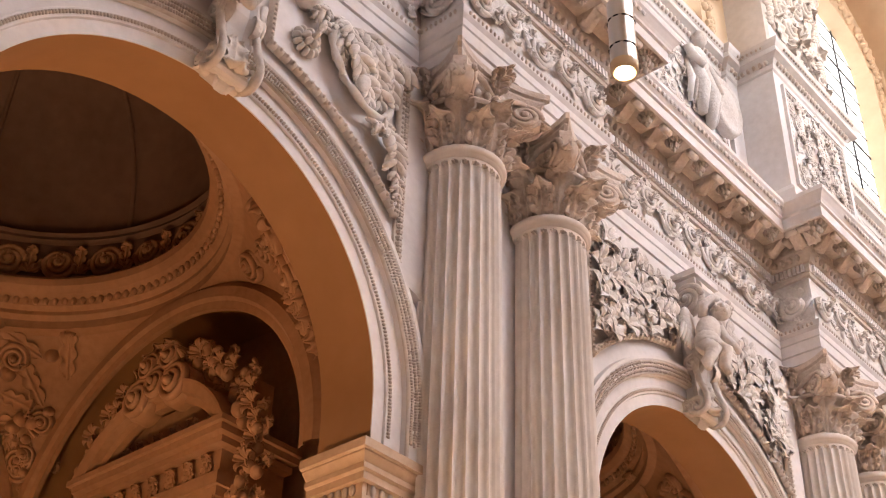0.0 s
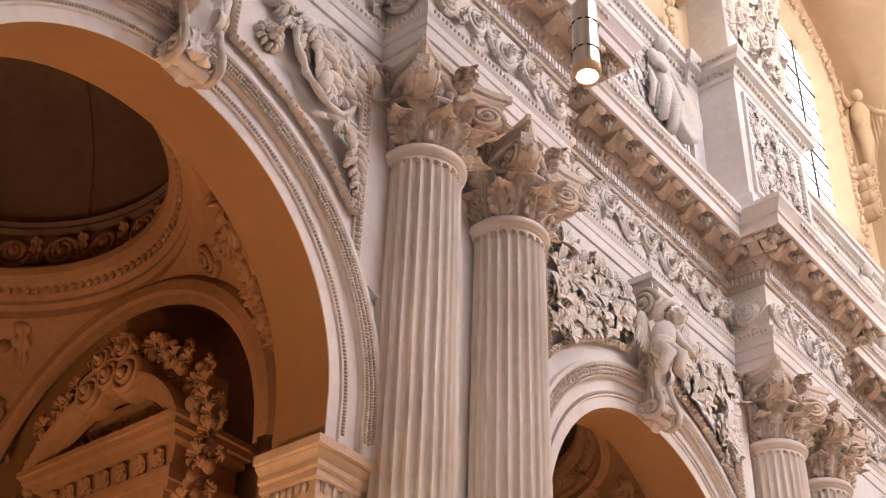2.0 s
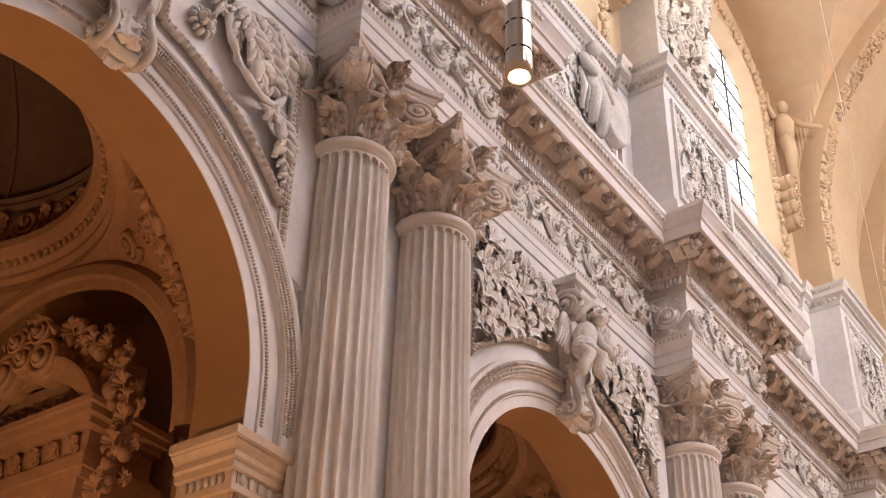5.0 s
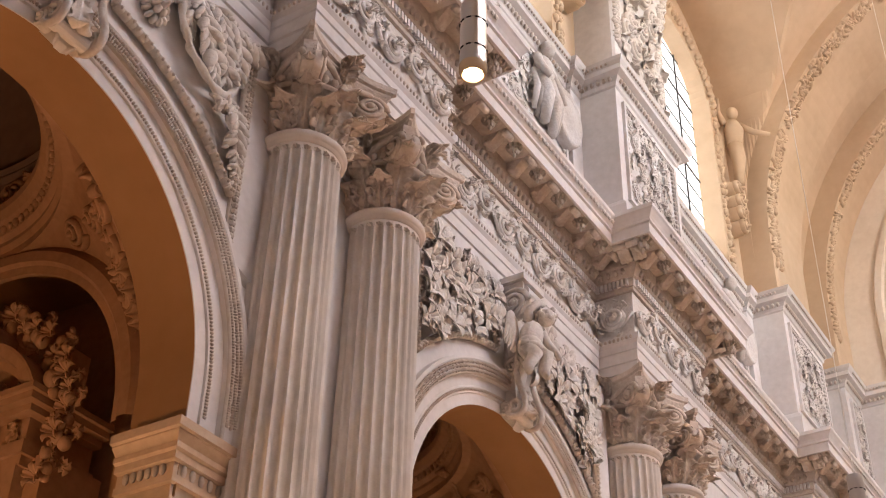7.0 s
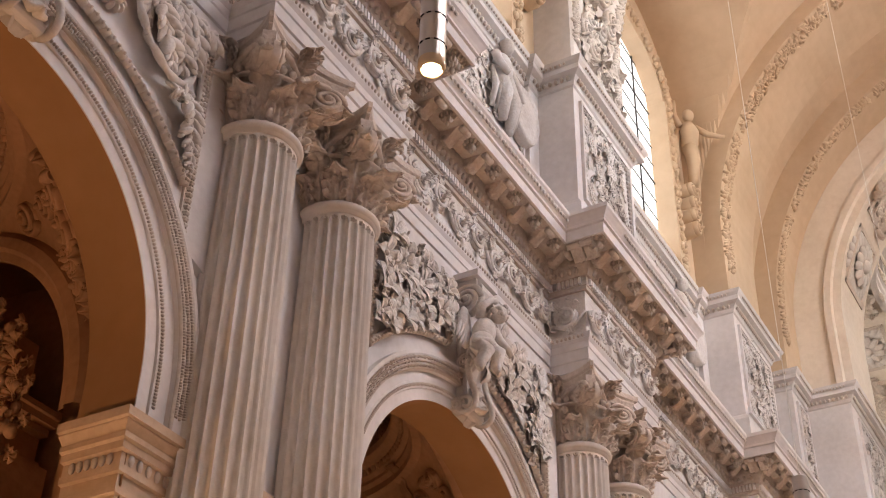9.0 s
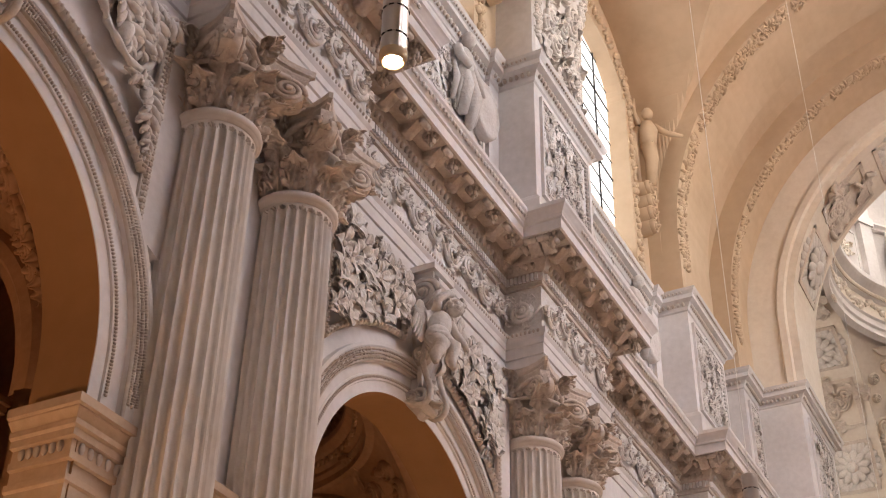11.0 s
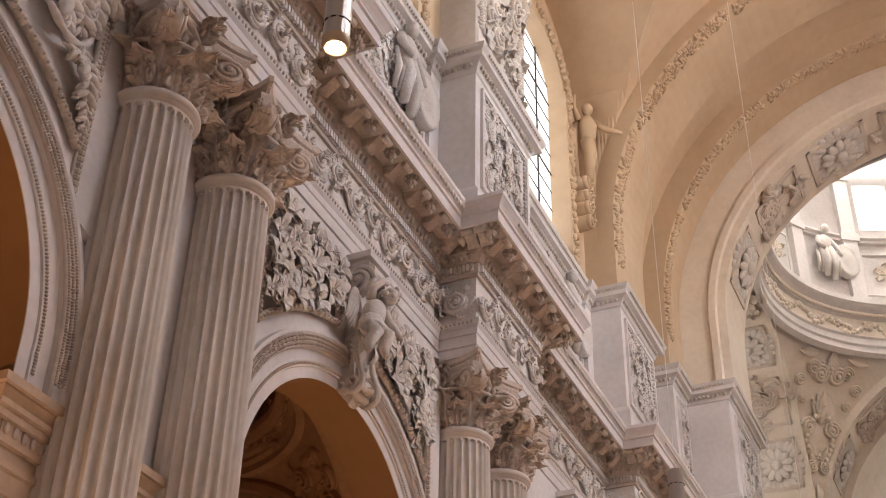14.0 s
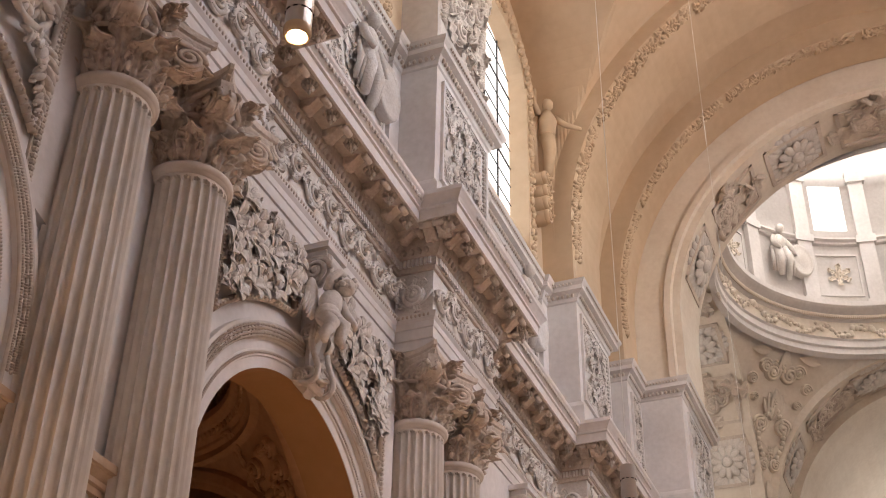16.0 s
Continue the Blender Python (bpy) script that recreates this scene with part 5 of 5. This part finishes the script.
def chapel(cx, detail):
    half, sp, big_by = 3.0, 8.25, 1.08
    warm = CHAPELM
    room = thing("chapel", "side chapel with arched niches under a dark dome, tinted as if warmly lit", "chapel", "side chapels", "structure")
    room.matrix_world = Matrix.Translation((cx, 13.2, -0.37)) @ Matrix.Scale(big_by, 4)
    g = Geo()
    for sx in (-1, 1):
        for sy in (-1, 1):
            x0, x1 = sorted((sx * half, sx * 4.35))
            y0, y1 = sorted((sy * half, sy * 4.15)) if sy > 0 else (-3.82, -half)
            g.add(*box(x0, x1, y0, y1, 0, 8.25))
    put("corner_piers", make(g, "corner_piers", warm, False), room)
    for k in range(4):
        turn = Matrix.Rotation(k * math.pi / 2, 4, "Z")
        n = 36
        d = 1.15 if k != 3 else 0.82
        rows = []
        for j in range(n + 1):
            a = math.pi * j / n
            rows.append([(half, 2.97 * math.cos(a), sp + 2.97 * math.sin(a)), (half + d, 2.97 * math.cos(a), sp + 2.97 * math.sin(a))])
        rows.insert(0, [(half, 2.97, 0), (half + d, 2.97, 0)])
        rows.append([(half, -2.97, 0), (half + d, -2.97, 0)])
        v, f = grid(rows)
        put("niche_arch", mesh_of("niche_arch", v, f, WARM_LINING if k != 3 else warm, True), room, turn)
        if k != 3:
            v, f = box(half + d, half + d + 0.2, -3.2, 3.2, 0, 12.2)
            put("niche_wall", mesh_of("niche_wall", v, f, warm), room, turn)
            prof = [(2.62, 0.0), (2.62, 0.07), (2.72, 0.09), (2.76, 0.14), (2.90, 0.14), (2.95, 0.10), (3.02, 0.04)]
            rows = []
            for j in range(49):
                a = math.pi * j / 48
                rows.append([(half - dd, (rr + 0.06) * math.cos(a), sp + (rr + 0.06) * math.sin(a)) for rr, dd in prof])
            v, f = grid(rows)
            put("arch_moulding", mesh_of("arch_moulding", v, f, warm), room, turn)
    pm = pendentives(half, half, room.matrix_world @ Matrix.Translation((0, 0, sp)), warm, "chapel_pendentives", "curved pendentives of a side chapel, tinted as if warmly lit")
    ring = [(3.1, 11.18), (2.92, 11.22), (2.92, 11.34), (2.86, 11.40), (2.86, 11.46), (2.78, 11.50), (2.74, 11.58), (2.66, 11.62), (2.58, 11.70), (2.56, 11.80), (2.60, 11.86), (2.92, 11.92)]
    v, f = turned(ring, 72)
    put("ring_cornice", mesh_of("ring_cornice", v, f, warm), room)
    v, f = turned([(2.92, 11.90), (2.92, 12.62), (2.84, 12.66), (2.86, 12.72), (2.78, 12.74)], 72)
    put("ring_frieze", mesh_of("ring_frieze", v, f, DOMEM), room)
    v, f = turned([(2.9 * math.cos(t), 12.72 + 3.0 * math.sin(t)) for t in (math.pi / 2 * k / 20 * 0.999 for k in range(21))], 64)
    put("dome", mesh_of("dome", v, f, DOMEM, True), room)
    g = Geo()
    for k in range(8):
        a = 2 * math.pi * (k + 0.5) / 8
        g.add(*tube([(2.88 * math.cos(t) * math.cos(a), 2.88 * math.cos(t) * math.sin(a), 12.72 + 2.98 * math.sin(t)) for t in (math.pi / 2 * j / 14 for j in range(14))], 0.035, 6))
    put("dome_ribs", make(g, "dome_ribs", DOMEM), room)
    g = Geo()
    for k in range(130):
        a = 2 * math.pi * k / 130
        g.add(*ball((0.05, 0.05, 0.06), (2.74 * math.cos(a), 2.74 * math.sin(a), 11.55), 6, 4))
    put("ring_beads", make(g, "ring_beads", warm), room)
    for k in range(26 if detail else 0):
        a = 2 * math.pi * k / 26
        m = Matrix.Rotation(a, 4, "Z") @ Matrix.Translation((2.90, 0, 12.27)) @ Matrix.Rotation(-math.pi / 2, 4, "Z")
        put("ring_scroll", SCROLL[CHAPELM], room, m @ Matrix.Diagonal((1.2, 1.2, 1.2 * (-1) ** k, 1)))
        for j in range(3):
            put("ring_leaf", LEAF[CHAPELM], room, m @ Matrix.Translation((0.3, -0.02, -0.15)) @ Matrix.Rotation(-0.9 + 0.9 * j, 4, "Y") @ Matrix.Diagonal((0.4, 0.48, 0.42, 1)))
    # foliage on the pendentives
    big = half * math.sqrt(2)
    for s in range(4):
        for j in range(26 if detail else 10):
            h = random.uniform(1.3, 2.75)
            lim = math.acos(half / math.sqrt(big * big - h * h))
            span = max(math.pi / 4 - lim - 0.06, 0.02)
            phi = s * math.pi / 2 + math.pi / 4 + random.uniform(-span, span) * 0.8
            rho = math.sqrt(big * big - h * h)
            nrm = Vector((math.cos(phi) * rho, math.sin(phi) * rho, h)).normalized()
            zz = (Vector((0, 0, 1)) - nrm * nrm.z).normalized()
            xx = nrm.cross(zz)
            m = Matrix.Translation(Vector((rho * math.cos(phi), rho * math.sin(phi), sp + h))) @ Matrix((-xx, nrm, zz)).transposed().to_4x4()
            pick = random.random()
            me = SCROLL[CHAPELM] if pick < 0.35 else (FRUIT[CHAPELM] if pick < 0.5 else LEAF[CHAPELM])
            z = random.uniform(0.5, 0.8)
            put("pendentive_ornament", me, room, m @ Matrix.Rotation(random.uniform(0, 6.3), 4, "Y") @ (Matrix.Diagonal((0.6, 0.7, z, 1)) if me is LEAF[CHAPELM] else Matrix.Diagonal((1.4 * z, 1.6, 1.4 * z, 1))))
    # mouldings at the springing of the arches
    v, f = run([(0.0, 7.3), (0.08, 7.35), (0.10, 7.5), (0.2, 7.6), (0.22, 7.8), (0.0, 7.85)], [(half, 4.4), (half, half), (half + 1.1, half)])
    put("impost", mesh_of("impost", v, f, warm), room)
    return room


def altarpiece(cx):
    """A framed altar with a segmental pediment, fruit garland and scrolled crest, on the chapel's east side."""
    t = thing("altarpiece", "stucco altarpiece tinted as if warmly lit, with curved pediment, fruit garland and scrolled crest", "altarpiece", "chapel altarpieces")
    base = Matrix.Translation((cx + 3.35, 13.12, 1.02)) @ Matrix.Rotation(-math.pi / 2, 4, "Z") @ Matrix.Scale(0.88, 4)
    t.matrix_world = base
    g = Geo()
    g.add(*box(-1.75, 1.75, 0.05, 1.1, -1.16, 8.6))
    put("body", make(g, "body", CHAPELM, False), t)
    for o, z0, z1 in ((0.0, 8.4, 8.55), (0.06, 8.55, 8.75), (-0.05, 8.75, 9.15), (0.12, 9.15, 9.25), (0.25, 9.25, 9.36), (0.32, 9.36, 9.45)):
        v, f = box(-1.5 - o, 1.5 + o, -0.15 - o, 1.1, z0, z1)
        put("entablature_course", mesh_of("entablature_course", v, f, CHAPELM), t)
    for k in range(14):
        put("frieze_leaf", LEAF[CHAPELM], t, Matrix.Translation((-1.3 + 0.2 * k, -0.12, 8.8)) @ Matrix.Rotation(0.5 * (-1) ** k, 4, "Y") @ Matrix.Diagonal((0.36, 0.39, 0.34, 1)))
    rr = 1.95
    prof = [(rr - 0.28, 0.0), (rr - 0.28, 0.12), (rr - 0.18, 0.16), (rr - 0.15, 0.28), (rr, 0.34), (rr + 0.04, 0.34), (rr + 0.04, -0.6)]
    g = Geo().add(*arc_run(prof, 0, 8.55, -0.10, radians(26), radians(154), 36))
    put("pediment", make(g, "pediment", CHAPELM, False), t)
    for k in range(10):
        put("pediment_leaf", LEAF[CHAPELM], t, Matrix.Translation((-0.9 + 0.2 * k, 0.02, 9.5 + 0.1 * (k % 2))) @ Matrix.Rotation(0.9 * (-1) ** k, 4, "Y") @ Matrix.Diagonal((0.5, 0.57, 0.5, 1)))
    v, f = box(-1.6, 1.6, 0.15, 0.6, 9.4, 10.4)
    put("tympanum", mesh_of("tympanum", v, f, CHAPELM), t)
    for sgn in (-1, 1):
        v, f = box(sgn * 1.28 - 0.17, sgn * 1.28 + 0.17, -0.16, 0.1, -1.16, 8.42)
        put("pilaster", mesh_of("pilaster", v, f, CHAPELM), t)
    for k in range(120):
        a = radians(-18 + 216 * k / 119)
        r = 2.26 + random.uniform(-0.20, 0.20)
        if abs(a - math.pi / 2) < 0.16:
            continue
        z = 8.75 + r * math.sin(a)
        s = random.uniform(0.65, 1.25)
        me = FRUIT[CHAPELM] if k % 3 else FLOWER[CHAPELM]
        put("garland_fruit" if k % 3 else "garland_flower", me, t, Matrix.Translation((r * math.cos(a) * 0.93, -0.1 + random.uniform(-0.14, 0.12), z)) @ Matrix.Diagonal((s, s, s, 1)))
    for k in range(24):
        a = radians(-10 + 200 * k / 23)
        put("garland_leaf", LEAF[CHAPELM], t, Matrix.Translation((2.15 * math.cos(a), -0.02, 8.75 + 2.22 * math.sin(a))) @ Matrix.Rotation(math.pi / 2 - a + random.uniform(-0.7, 0.7), 4, "Y") @ Matrix.Diagonal((0.5, 0.48, 0.42, 1)))
    for x, z, s in ((-0.42, 10.45, 1.7), (0.42, 10.45, -1.7), (-0.25, 10.95, 1.2), (0.25, 10.95, -1.2), (0.0, 10.6, 1.4)):
        put("crest_scroll", SCROLL[CHAPELM], t, Matrix.Translation((x, -0.32, z)) @ Matrix.Diagonal((s, 2.4, abs(s), 1)))
    for k in range(6):
        put("crest_leaf", LEAF[CHAPELM], t, Matrix.Translation((0, -0.3, 10.75)) @ Matrix.Rotation(-1.2 + 0.48 * k, 4, "Y") @ Matrix.Diagonal((0.6, 0.71, 0.62, 1)))
    return t


chapel(5.88, True)
altarpiece(5.88)
chapel(15.3, True)
altarpiece(15.3)
chapel(24.95, False)
for cx in (-9.4, 1.05, 10.6, 20.2, 29.9):
    v, f = box(cx - 0.1, cx + 0.1, CHAPEL + 0.02, 18.5, 0, 17)
    tagged(put("wall_chapel_side", mesh_of("wall_chapel_side", v, f, CHAPELM)), "wall between two side chapels, tinted as if warmly lit", "wall", "chapel walls", "structure")
v, f = box(-9.5, 34.6, 18.5, 18.9, 0, 17)
tagged(put("wall_chapel_back", mesh_of("wall_chapel_back", v, f, CHAPELM)), "outer wall of the side chapels, tinted as if warmly lit", "wall", kind="structure")
v, f = box(-9.5, 34.6, CHAPEL + 0.02, 18.9, 17, 17.3)
tagged(put("ceiling_chapels", mesh_of("ceiling_chapels", v, f, CHAPELM)), "plain roof over the side chapels", "ceiling", kind="structure")
for cx, watts in ((5.88, 50), (15.3, 16), (24.95, 12)):      # a warm altar light in each chapel, then a weaker fill
    spot_lamp("chapel_light", (cx - 1.9, 11.2, 3.6), (cx + 3.0, 13.0, 10.0), watts, (1.0, 0.55, 0.26), 130, 0.12)
    # added fill from the other side to lift the dark niche
    spot_lamp("chapel_light", (cx - 2.2, 16.0, 3.6), (cx + 3.0, 13.6, 10.0), watts * 0.35, (1.0, 0.55, 0.26), 130, 0.12)

# ---- hanging lamps and wires ----


def pendant(x, y, z, top):
    t = thing("pendant_lamp", "brushed steel cylinder lamp hanging on a thin wire, lit", "lamp", "pendant lamps", place=(x, y, z))
    r = 0.098
    v, f = turned([(0.0, 0.66), (r - 0.01, 0.66), (r, 0.65), (r, 0.47), (r - 0.008, 0.465), (r - 0.008, 0.455), (r, 0.45), (r, 0.20), (r - 0.008, 0.195), (r - 0.008, 0.185), (r, 0.18), (r, 0.02), (r - 0.012, 0.02), (r - 0.012, 0.1), (0.0, 0.1)], 36)
    put("housing", mesh_of("housing", v, f, STEEL, False), t)
    for zz in (0.46, 0.19):
        g = Geo()
        for k in range(10):
            a = 2 * math.pi * k / 10
            g.add(*tube([((r + 0.001) * math.cos(a + b), (r + 0.001) * math.sin(a + b), zz) for b in (0, 0.12, 0.24, 0.36)], 0.006, 5))
        put("vent_band", make(g, "vent_band", DARK), t, kind="stuff")
    v, f = turned([(r + 0.002, 0.05), (r + 0.004, 0.0), (r - 0.01, -0.035), (r - 0.02, -0.035), (r - 0.012, 0.0), (r - 0.012, 0.05)], 36)
    put("rim", mesh_of("rim", v, f, plain("amber_glass_rim", (0.80, 0.62, 0.40), 0.2), True), t, label="amber rim")
    put("bulb", make(Geo().add(*ball((0.066, 0.066, 0.06), (0, 0, 0.02), 14, 9)), "bulb", GLOW), t, label="glowing bulb")
    v, f = tube([(0, 0, 0.65), (0, 0, top - z)], 0.005, 6)
    put("wire", mesh_of("wire", v, f, CABLE), t)
    return t


pendant(5.80, 3.56, 8.06, 31.95)
pendant(14.72, 3.56, 8.02, 31.1)
pendant(25.1, 3.56, 8.02, 31.1)
